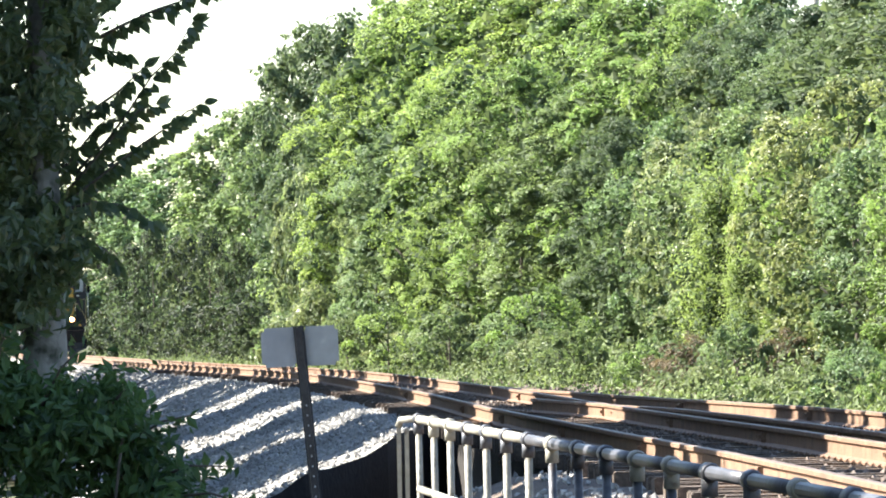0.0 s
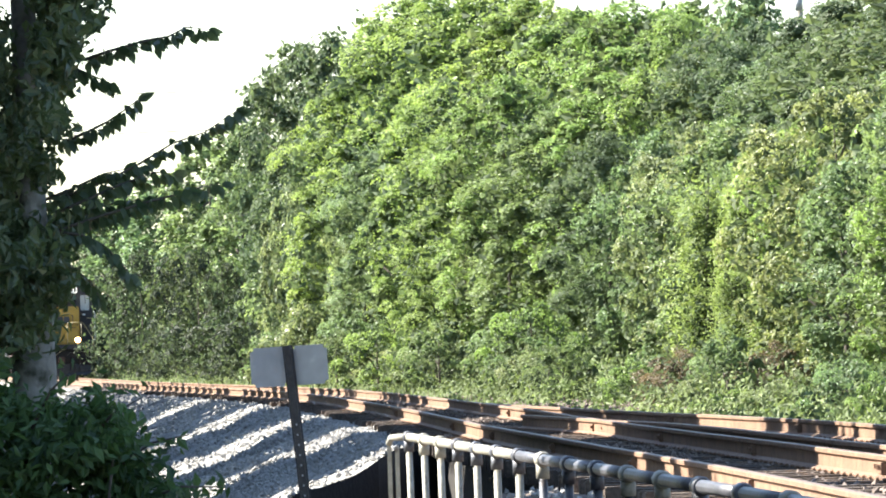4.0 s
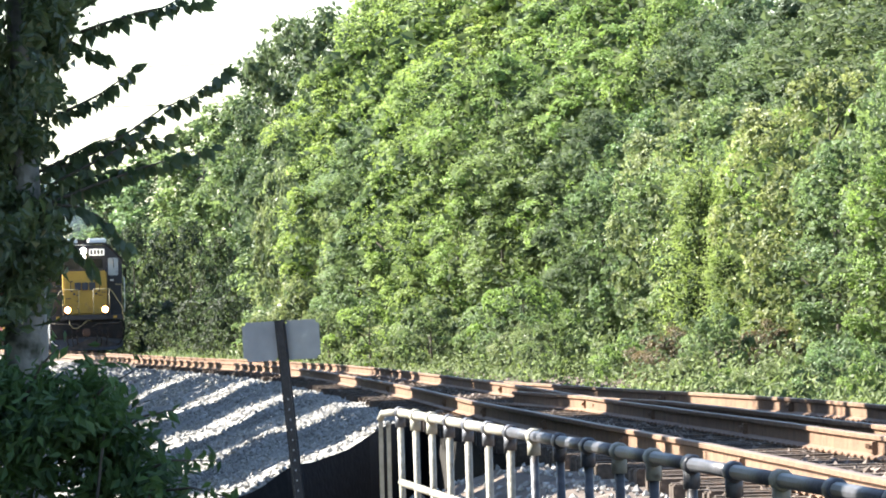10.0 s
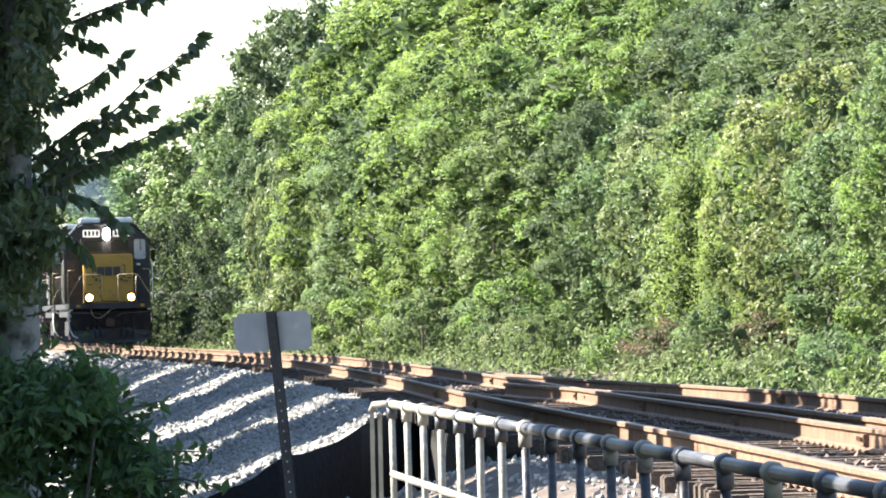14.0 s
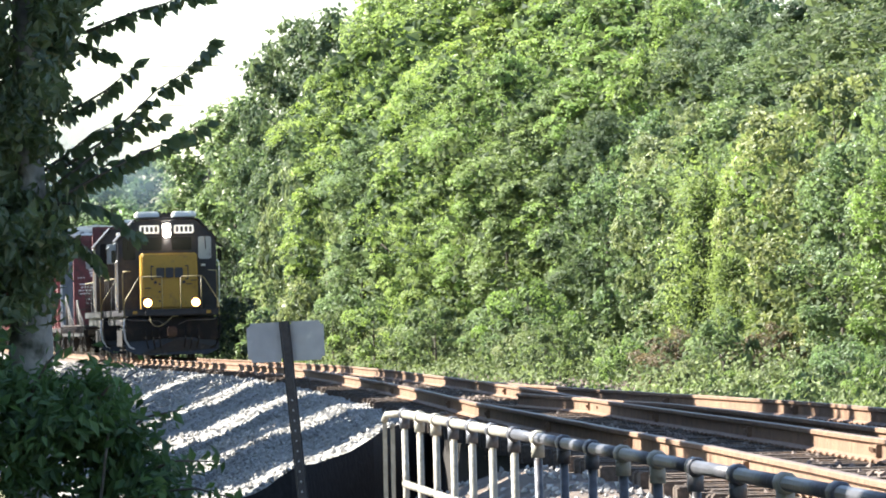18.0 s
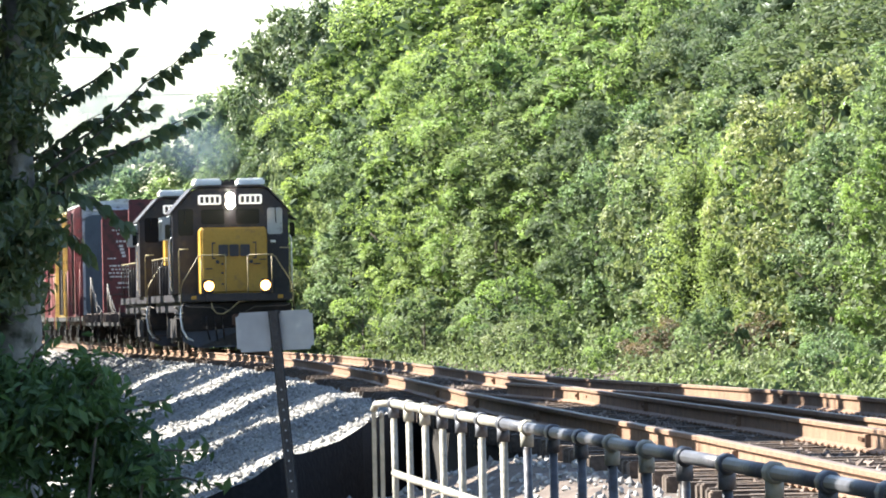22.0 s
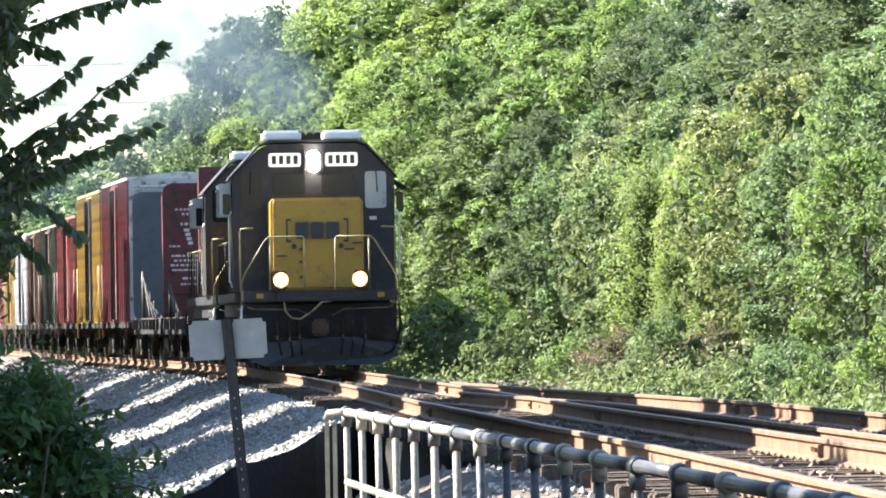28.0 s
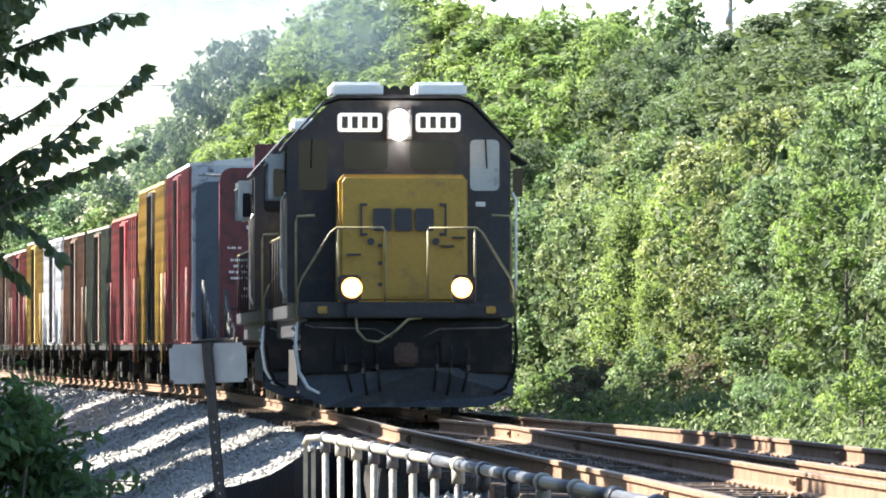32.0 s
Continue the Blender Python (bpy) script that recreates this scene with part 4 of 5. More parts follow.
def weathered(name, c, chalk=(0.52, 0.47, 0.42), grime=(0.05, 0.038, 0.03)):
    """Old car paint: runs of rust and chalk down the panels, grime that breaks through in patches."""
    m = paint(name, c, 0.65, 0.25, tuple(v * 0.35 + 0.02 for v in c), 0.58)
    nodes, links = m.node_tree.nodes, m.node_tree.links
    bsdf = nodes["Principled BSDF"]
    base = bsdf.inputs["Base Color"].links[0].from_socket
    for scale, lo, hi, shade in (((2.0, 5.0, 0.22), 0.56, 0.70, chalk), ((3.0, 7.0, 0.30), 0.57, 0.68, grime)):
        coord = nodes.new("ShaderNodeTexCoord")
        stretch = nodes.new("ShaderNodeVectorMath")
        stretch.operation = "MULTIPLY"
        stretch.inputs[1].default_value = scale
        links.new(coord.outputs["Object"], stretch.inputs[0])
        n = nodes.new("ShaderNodeTexNoise")
        n.inputs["Scale"].default_value, n.inputs["Detail"].default_value = 1.0, 6
        links.new(stretch.outputs[0], n.inputs["Vector"])
        k = ramp(nodes, links, n.outputs["Fac"], [(lo, (0, 0, 0)), (hi, (0.75, 0.75, 0.75))])
        base = mixed(nodes, links, "MIX", k, base, shade)
    links.new(base, bsdf.inputs["Base Color"])
    return m


NAVY = paint("dark_navy_paint", (0.019, 0.019, 0.026), 0.55, 0.3, (0.040, 0.034, 0.031), 0.60)
YELLOW = paint("yellow_nose_paint", (0.370, 0.218, 0.026), 0.5, 0.14, (0.22, 0.14, 0.04), 0.66)
ROOF_WHITE = paint("white_roof_paint", (0.80, 0.80, 0.78), 0.5, 0.06, (0.6, 0.58, 0.55), 0.75)
UNDER = paint("sooty_underframe", (0.009, 0.008, 0.008), 0.85, 0.4, (0.026, 0.018, 0.013), 0.6)
PLOUGH = paint("scuffed_plough_steel", (0.022, 0.025, 0.032), 0.55, 0.35, (0.07, 0.068, 0.066), 0.64)
HANDRAIL = paint("pale_handrail_paint", (0.26, 0.215, 0.11), 0.5, 0.2, (0.09, 0.075, 0.05), 0.62)
EDGE_WHITE = paint("white_step_edge", (0.70, 0.70, 0.68), 0.6, 0.15, (0.3, 0.28, 0.26), 0.66)
COUPLER = surface("rusty_coupler", (0.040, 0.026, 0.020), (0.11, 0.065, 0.045), 0.8, 0.2, 25, 4, 0.4)
WHEEL = surface("dull_wheel_steel", (0.05, 0.045, 0.04), (0.14, 0.12, 0.10), 0.5, 0.5, 20, 3, 0.2)
LETTER = paint("dark_blue_lettering", (0.026, 0.027, 0.036), 0.5, 0.1)
BOARD_WHITE = glow("lit_number_board", (0.86, 0.86, 0.82), 0.15)
DIGIT = paint("black_digits", (0.02, 0.02, 0.02), 0.5, 0.1)
LAMP = glow("lit_headlamp", (1.0, 0.90, 0.72), 60.0)
LAMP_RED = glow("lit_ditch_lamp", (1.0, 0.72, 0.45), 45.0)
# orange fringe of a lit lamp, put into a rim that glows
LAMP_GLARE = glow("lamp_glare_ring", (1.0, 0.42, 0.10), 1.3)
GLASS, _n, _l, _b = nodes_of("cab_glass")
_b.inputs["Base Color"].default_value = (0.012, 0.013, 0.015, 1)
_b.inputs["Roughness"].default_value, _b.inputs["Metallic"].default_value = 0.08, 0.0
_b.inputs["Specular IOR Level"].default_value = 0.22
SHADE = paint("pale_window_shade", (0.36, 0.38, 0.38), 0.45, 0.1)
VEHICLES, AXLES = [], []


def mesh_of(name, build, material):
    bm = bmesh.new()
    build(bm)
    me = bpy.data.meshes.new(name)
    bm.to_mesh(me)
    bm.free()
    me.materials.append(material)
    return me


def wheel_shape(bm, r):
    for sx in (-0.755, 0.755):
        out = math.copysign(1, sx)
        tube(bm, [(sx - 0.055 * out, 0, 0), (sx - 0.03 * out, 0, 0), (sx - 0.028 * out, 0, 0), (sx + 0.06 * out, 0, 0)], [r + 0.025, r + 0.02, r, r - 0.004], 20)
        tube(bm, [(sx + 0.05 * out, 0, 0), (sx + 0.13 * out, 0, 0)], [0.13, 0.09], 10)
        for k in range(4):
            a = k * math.pi / 2
            box(bm, sx + 0.055 * out, sx + 0.066 * out, r * 0.55 * math.cos(a) - 0.05, r * 0.55 * math.cos(a) + 0.05, r * 0.55 * math.sin(a) - 0.05, r * 0.55 * math.sin(a) + 0.05)
    tube(bm, [(-0.74, 0, 0), (0.74, 0, 0)], 0.08, 8)


WHEELS = {r: mesh_of("wheelset", lambda bm, r=r: wheel_shape(bm, r), WHEEL) for r in (0.50, 0.42)}


def side_frame_shape(bm, base, r):
    box(bm, -0.07, 0.07, -base / 2 - 0.28, base / 2 + 0.28, r + 0.16, r + 0.30, 0.02)
    box(bm, -0.07, 0.07, -base / 4, base / 4, r - 0.28, r - 0.12, 0.02)
    for s in (-1, 1):
        box(bm, -0.11, 0.11, s * base / 2 - 0.17, s * base / 2 + 0.17, r - 0.14, r + 0.20, 0.03)
        tube(bm, [(0, s * base / 2 * 0.8, r + 0.2), (0, s * base / 4 * 0.9, r - 0.2)], 0.07, 6)
    for s in (-0.16, 0, 0.16):
        tube(bm, [(0.02, s, r - 0.12), (0.02, s, r + 0.16)], 0.07, 8)


FRAMES = {(b, r): mesh_of("side_frame", lambda bm, b=b, r=r: side_frame_shape(bm, b, r), UNDER) for b, r in ((2.75, 0.50), (1.75, 0.42))}


def truck(parent, y, base, r, spin):
    bm = bmesh.new()
    box(bm, -0.95, 0.95, -0.22, 0.22, r - 0.05, r + 0.22, 0.03)
    t = part("truck", bm, UNDER, parent)
    t.location = (0, y, 0)
    for s in (-1, 1):
        w = part("wheelset", WHEELS[r], WHEEL, t)
        w.location = (0, s * base / 2, r)
        if spin:
            AXLES.append((w, s * base / 2, r))
        f = part("side_frame", FRAMES[(base, r)], UNDER, t)
        f.matrix_basis = pose(s * 1.02, 0, 0, 0, 0, 0 if s > 0 else 180)


def coupler(parent, y, way):
    bm = bmesh.new()
    box(bm, -0.10, 0.10, y, y + way * 0.55, 0.76, 0.98, 0.03)
    box(bm, -0.19, 0.13, y - way * 0.06, y + way * 0.22, 0.70, 1.03, 0.05)
    box(bm, -0.20, -0.08, y - way * 0.10, y + way * 0.04, 0.74, 1.0, 0.03)
    part("coupler", bm, COUPLER, parent, "rusty knuckle coupler")


def solid(parent, name, material, *boxes, bevel=0.0, label=""):
    bm = bmesh.new()
    for b in boxes:
        box(bm, *b, bevel)
    return part(name, bm, material, parent, label)


def bar(parent, name, material, points, radius=0.018, label=""):
    bm = bmesh.new()
    tube(bm, points, radius, 7)
    return part(name, bm, material, parent, label)


def rounded_pane(parent, name, material, x0, x1, z0, z1, y, r=0.06, deep=0.02, label=""):
    """An upright pane with round corners that faces the front."""
    bm = bmesh.new()
    o = []
    for cx, cz, a0 in ((x1 - r, z1 - r, 0), (x0 + r, z1 - r, 90), (x0 + r, z0 + r, 180), (x1 - r, z0 + r, 270)):
        o += [(cx + r * math.cos(radians(a0 + k * 30)), cz + r * math.sin(radians(a0 + k * 30))) for k in range(4)]
    prism(bm, o, y, y + deep)
    return part(name, bm, material, parent, label)


def build_locomotive(label, head, ditch):
    v = thing("locomotive", label, "locomotive", "locomotives of the train")
    L = 18.0
    # frame and deck
    bm = bmesh.new()
    box(bm, -1.5, 1.5, 0.75, L - 0.75, 1.30, 1.52, 0.02)
    box(bm, -1.38, 1.38, 1.3, L - 1.3, 1.02, 1.32, 0.02)
    part("deck", bm, NAVY, v)
    solid(v, "anticlimber", NAVY, (-0.85, 0.85, 0.52, 0.80, 1.30, 1.50), bevel=0.03)
    # pilot with its plough
    bm = bmesh.new()
    box(bm, -1.48, 1.48, 0.72, 0.80, 0.60, 1.32, 0.02)
    for s in (-1, 1):
        box(bm, s * 0.46, s * 1.02, 0.66, 0.73, 0.72, 1.12, 0.03)
    part("pilot", bm, UNDER, v)
    bm = bmesh.new()
    o = [(-1.50, 0.66), (-1.50, 0.30), (-1.12, 0.13), (1.12, 0.13), (1.50, 0.30), (1.50, 0.66), (0.3, 0.68), (-0.3, 0.68)]
    a = [bm.verts.new((x, 0.60 + abs(x) * 0.16 - (0.66 - z) * 0.22, z)) for x, z in o]
    b = [bm.verts.new((x, 0.66 + abs(x) * 0.16 - (0.66 - z) * 0.22, z)) for x, z in o]
    for i in range(len(o)):
        k = (i + 1) % len(o)
        bm.faces.new((a[i], a[k], b[k], b[i]))
    bm.faces.new(a[::-1])
    bm.faces.new(b)
    bmesh.ops.recalc_face_normals(bm, faces=bm.faces[:])
    part("plough", bm, PLOUGH, v, "scuffed blue-grey plough plate")
    coupler(v, 0.02, 1)
    coupler(v, L - 0.02, -1)
    for s in (-1, 1):
        for x, z0 in ((0.42, 0.35), (0.62, 0.30), (0.86, 0.34)):
            bar(v, "air_hose", UNDER, [(s * x, 0.70, 1.0), (s * x, 0.55, 0.85), (s * x * 0.96, 0.50, z0 + 0.2), (s * x * 0.9, 0.56, z0)], 0.022)
            solid(v, "hose_fitting", WHEEL, (s * x - 0.02, s * x + 0.02, 0.49, 0.53, z0 + 0.22, z0 + 0.30))
    bar(v, "jumper_cable", HANDRAIL, [(-0.72, 0.60, 1.36), (-0.70, 0.50, 1.12), (-0.58, 0.46, 0.98), (-0.40, 0.45, 0.96), (-0.18, 0.48, 1.10), (0.02, 0.55, 1.28), (0.2, 0.6, 1.30)], 0.02, "pale grey looped cable")
    # steps at the corners
    for s in (-1, 1):
        for y, d in ((0.82, 1), (L - 0.82, -1)):
            bm = bmesh.new()
            for k in range(3):
                box(bm, s * 1.05, s * 1.53, y, y + d * 0.32, 0.42 + k * 0.3, 0.45 + k * 0.3)
            box(bm, s * 1.03, s * 1.06, y, y + d * 0.55, 0.35, 1.32)
            part("step_well", bm, UNDER, v)
            for yy in (y + d * 0.02,):
                pts = [(s * 1.53, yy, 1.32), (s * 1.55, yy, 0.95), (s * 1.50, yy - d * 0.03, 0.62), (s * 1.38, yy - d * 0.08, 0.40), (s * 1.22, yy - d * 0.12, 0.32)]
                bm = bmesh.new()
                tube(bm, pts, [0.018, 0.03, 0.034, 0.03, 0.02], 6)
                part("step_edge", bm, EDGE_WHITE if s < 0 and y < 5 else UNDER, v, "curved step edge")
    # nose
    bm = bmesh.new()
    o = [(-0.91, 1.52), (-0.91, 3.24), (-0.84, 3.33), (0.84, 3.33), (0.91, 3.24), (0.91, 1.52)]
    prism(bm, o, 1.75, 3.25)
    for vert in bm.verts:
        if vert.co.y < 2 and vert.co.z > 3:
            vert.co.y += 0.06
    edges = [e for e in bm.edges if all(q.co.y < 2 for q in e.verts)]
    bmesh.ops.bevel(bm, geom=edges, offset=0.05, segments=3, affect="EDGES")
    nose = part("nose", bm, YELLOW, v, "yellow short hood with worn paint")
    solid(nose, "nose_door", YELLOW, (-0.30, 0.30, 1.725, 1.76, 1.60, 2.45), bevel=0.012)
    for z in (1.75, 2.05, 2.30):
        solid(nose, "door_latch", LETTER, (-0.36, -0.30, 1.715, 1.74, z, z + 0.05))
    # emblem: plain blocks between two brackets
    for x0, x1 in ((-0.43, -0.17), (-0.125, 0.125), (0.17, 0.43)):
        rounded_pane(nose, "emblem_block", LETTER, x0, x1, 2.53, 2.85, 1.728, 0.03)
    for s in (-1, 1):
        solid(nose, "emblem_bracket", LETTER, (s * 0.58, s * 0.61, 1.728, 1.75, 2.46, 2.92), (s * 0.51, s * 0.58, 1.728, 1.75, 2.46, 2.50), (s * 0.51, s * 0.58, 1.728, 1.75, 2.88, 2.92))
        rounded_pane(nose, "vent_hole", LETTER, s * 0.46 - 0.05, s * 0.46 + 0.05, 2.33, 2.43, 1.728, 0.045)
    # cab
    cab_o = [(-1.60, 1.52), (-1.60, 3.78), (-1.02, 4.36), (-0.85, 4.42), (0.85, 4.42), (1.02, 4.36), (1.60, 3.78), (1.60, 1.52)]
    bm = bmesh.new()
    prism(bm, cab_o, 3.25, 5.65)
    cab = part("cab", bm, NAVY, v, "dark navy cab")
    bm = bmesh.new()
    roof = [(-1.66, 3.74), (-1.05, 4.385), (-0.86, 4.455), (0.86, 4.455), (1.05, 4.385), (1.66, 3.74), (1.64, 3.79), (1.06, 4.43), (0.87, 4.50), (-0.87, 4.50), (-1.06, 4.43), (-1.64, 3.79)]
    prism(bm, roof, 3.17, 5.72)
    part("roof", bm, NAVY, cab)
    for s in (-1, 1):
        bm = bmesh.new()
        box(bm, s * 0.22, s * 0.98, 3.3, 4.5, 4.47, 4.69, 0.05)
        part("roof_box", bm, ROOF_WHITE, cab, "sunlit white box on the roof")
        rounded_pane(cab, "windscreen", GLASS, s * 0.48 - 0.32, s * 0.48 + 0.32, 3.43, 3.84, 3.235, 0.06)
        rounded_pane(cab, "front_side_window", SHADE if s > 0 else GLASS, s * 1.23 - 0.21, s * 1.23 + 0.21, 3.13, 3.86, 3.235, 0.07)
        bar(cab, "wiper", UNDER, [(s * 1.24, 3.21, 3.88), (s * 1.26, 3.205, 3.45)], 0.012)
        bm = bmesh.new()
        box(bm, s * 1.598, s * 1.615, 3.75, 4.55, 3.05, 3.68)
        part("side_window", bm, GLASS, cab)
        bm = bmesh.new()
        box(bm, s * 1.598, s * 1.615, 4.7, 5.3, 3.05, 3.68)
        part("side_window", bm, GLASS, cab)
        for y in (3.55, 5.42) if s < 0 else ():
            bm = bmesh.new()
            box(bm, s * 1.63, s * 1.86, y, y + 0.03, 3.02, 3.66, 0.01)
            part("wind_deflector", bm, SHADE, cab, "pale glass wind deflector")
        bm = bmesh.new()
        box(bm, s * 1.60, s * 1.95, 3.6, 5.4, 3.70, 3.72)
        bmesh.ops.rotate(bm, verts=bm.verts[:], cent=(s * 1.6, 4.5, 3.74), matrix=Matrix.Rotation(s * radians(32), 3, "Y"))
        part("sunshade", bm, SHADE if s < 0 else NAVY, cab, "tilted sunshade over the window")
        rounded_pane(cab, "number_board", BOARD_WHITE, s * 0.56 - 0.32, s * 0.56 + 0.32, 3.97, 4.24, 3.19, 0.05, 0.06, "white board with a row of black bars")
        for k in range(4):
            x = s * 0.56 - 0.215 + k * 0.143
            solid(cab, "black_bar", DIGIT, (x - 0.042, x + 0.042, 3.182, 3.19, 4.02, 4.19), bevel=0.003)
    bm = bmesh.new()
    box(bm, -0.21, 0.21, 3.12, 3.26, 3.86, 4.28, 0.03)
    housing = part("headlight_housing", bm, NAVY, cab)
    for z in (3.97, 4.17):
        bm = bmesh.new()
        tube(bm, [(0, 3.12, z), (0, 3.09, z)], 0.115, 16)
        part("headlight", bm, head, housing)
    # long hood
    bm = bmesh.new()
    o = [(-0.92, 1.52), (-0.92, 4.05), (-0.70, 4.28), (0.70, 4.28), (0.92, 4.05), (0.92, 1.52)]
    prism(bm, o, 5.65, L - 1.6)
    part("long_hood", bm, NAVY, v, "dark engine hood")
    for k in range(9):
        for s in (-1, 1):
            solid(v, "hood_door", NAVY, (s * 0.92, s * 0.935, 6.0 + k * 1.1, 6.98 + k * 1.1, 1.7, 3.6))
    for y in (8.2, 12.2, 13.6, 15.0):
        bm = bmesh.new()
        tube(bm, [(0, y, 4.27), (0, y, 4.42), (0, y, 4.44)], [0.62, 0.60, 0.5], 18)
        part("roof_fan", bm, NAVY, v)
    bm = bmesh.new()
    box(bm, -0.35, 0.35, 9.6, 10.3, 4.27, 4.46, 0.03)
    part("exhaust_stack", bm, UNDER, v)
    bm = bmesh.new()
    for k, x in enumerate((-0.16, 0.0, 0.16)):
        tube(bm, [(x, 5.2, 4.60), (x, 4.75, 4.60), (x, 4.62, 4.60)], [0.03, 0.04, 0.085], 10)
    box(bm, -0.2, 0.2, 4.95, 5.05, 4.47, 4.6)
    part("horn", bm, UNDER, v)
    # rails round the platform
    for s in (-1, 1):
        bar(v, "front_handrail", HANDRAIL, [(s * 0.30, 0.78, 1.50), (s * 0.30, 0.78, 2.52), (s * 0.33, 0.78, 2.56), (s * 0.98, 0.80, 2.56), (s * 1.06, 0.81, 2.50), (s * 1.46, 0.84, 1.86), (s * 1.52, 0.84, 1.70), (s * 1.54, 0.84, 0.95)], 0.017)
        bar(v, "front_handrail", HANDRAIL, [(s * 0.96, 0.80, 1.50), (s * 0.96, 0.80, 2.55)], 0.018)
        bar(v, "corner_handrail", HANDRAIL, [(s * 1.52, 1.75, 1.50), (s * 1.52, 1.75, 2.66), (s * 1.50, 1.75, 2.74), (s * 1.25, 1.75, 2.75)], 0.018)
        bar(v, "cab_grab_iron", EDGE_WHITE, [(s * 1.63, 3.28, 1.6), (s * 1.68, 3.26, 1.75), (s * 1.68, 3.26, 3.0), (s * 1.63, 3.28, 3.1)], 0.02)
        bar(v, "side_handrail", HANDRAIL, [(s * 1.5, 5.75, 2.55)] + [(s * 1.5, 5.75 + k * 1.5, 2.56) for k in range(1, 8)], 0.018)
        for k in range(8):
            bar(v, "handrail_stanchion", UNDER, [(s * 1.5, 5.85 + k * 1.45, 1.5), (s * 1.5, 5.85 + k * 1.45, 2.56)], 0.016)
        bm = bmesh.new()
        box(bm, s * 0.80 - 0.16, s * 0.80 + 0.16, 0.66, 0.86, 1.52, 1.90, 0.03)
        part("ditch_light", bm, NAVY, v)
        bm = bmesh.new()
        tube(bm, [(s * 0.77, 0.66, 1.72), (s * 0.77, 0.62, 1.72)], 0.10, 16)
        part("ditch_lamp", bm, ditch, v)
        # rim round the lamp; on the lit one it glows to imitate glare
        bm = bmesh.new()
        tube(bm, [(s * 0.77, 0.66, 1.72), (s * 0.77, 0.63, 1.72)], [0.125, 0.145], 16)
        part("lamp_rim", bm, LAMP_GLARE if ditch is LAMP_RED else UNDER, v)
        solid(v, "marker_box", YELLOW, (s * 1.18 - 0.07, s * 1.18 + 0.07, 0.68, 0.76, 1.36, 1.46), bevel=0.01)
        bm = bmesh.new()
        for k in range(3):
            tube(bm, [(s * 1.35, 1.4 + k * 0.5, 1.15), (s * 1.35, 1.75 + k * 0.5, 1.15)], 0.12, 8)
        part("air_tank", bm, UNDER, v)
    for s in (-1, 1):
        for z, r in ((1.16, 0.035), (1.00, 0.026), (0.90, 0.020)):
            bar(v, "air_pipe", WHEEL, [(s * 1.43, 1.6, z), (s * 1.43, 3.0, z - 0.02), (s * 1.44, 5.6, z)], r)
        solid(v, "battery_box", NAVY, (s * 0.94, s * 1.40, 5.75, 7.25, 1.53, 2.15), bevel=0.03)
        solid(v, "sand_box", NAVY, (s * 0.95, s * 1.30, L - 2.4, L - 1.7, 1.53, 2.4), bevel=0.05)
        for k in range(9):
            solid(v, "door_latch", WHEEL, (s * 0.935, s * 0.965, 6.86 + k * 1.1, 6.92 + k * 1.1, 2.2, 2.45), bevel=0.008)
        for k in range(12):
            solid(v, "grille_slat", UNDER, (s * 0.925, s * 0.955, 12.2, 15.6, 3.62 + k * 0.034, 3.64 + k * 0.034))
        bar(v, "uncoupling_lever", WHEEL, [(s * 1.42, 0.68, 1.20), (s * 1.30, 0.60, 1.16), (s * 0.45, 0.58, 1.14), (s * 0.22, 0.50, 1.02)], 0.014)
        rounded_pane(v, "wing_mirror", GLASS, s * 1.72 - 0.07, s * 1.72 + 0.07, 3.05, 3.45, 3.52, 0.03, 0.02)
        bar(v, "mirror_arm", UNDER, [(s * 1.60, 3.54, 3.40), (s * 1.72, 3.54, 3.42)], 0.012)
        bar(v, "brake_hose", WHEEL, [(s * 1.25, 2.6, 0.98), (s * 1.32, 2.75, 0.70), (s * 1.22, 3.0, 0.62)], 0.025)
        bar(v, "brake_cylinder", WHEEL, [(s * 1.22, 3.1, 0.98), (s * 1.22, 3.6, 0.98)], 0.11)
    solid(cab, "notice_plate", EDGE_WHITE, (1.10, 1.24, 3.225, 3.245, 2.90, 2.97), bevel=0.004)
    for x, z in ((-0.70, 2.18), (0.62, 2.30), (0.78, 2.42)):
        solid(nose, "nose_step", LETTER, (x - 0.10, x + 0.10, 1.68, 1.75, z, z + 0.03), bevel=0.006)
    solid(v, "fuel_tank", UNDER, (-1.35, 1.35, 6.6, 11.2, 0.28, 1.05), bevel=0.12)
    for o in v.children:
        if o.name.split(".")[0] not in ("plough", "pilot", "coupler", "air_hose", "step_well", "step_edge", "fuel_tank"):
            o.location.z += 0.08
    for y in (4.0, L - 4.0):
        truck(v, y, 2.75, 0.50, True)
    VEHICLES.append((v, L))
    return v


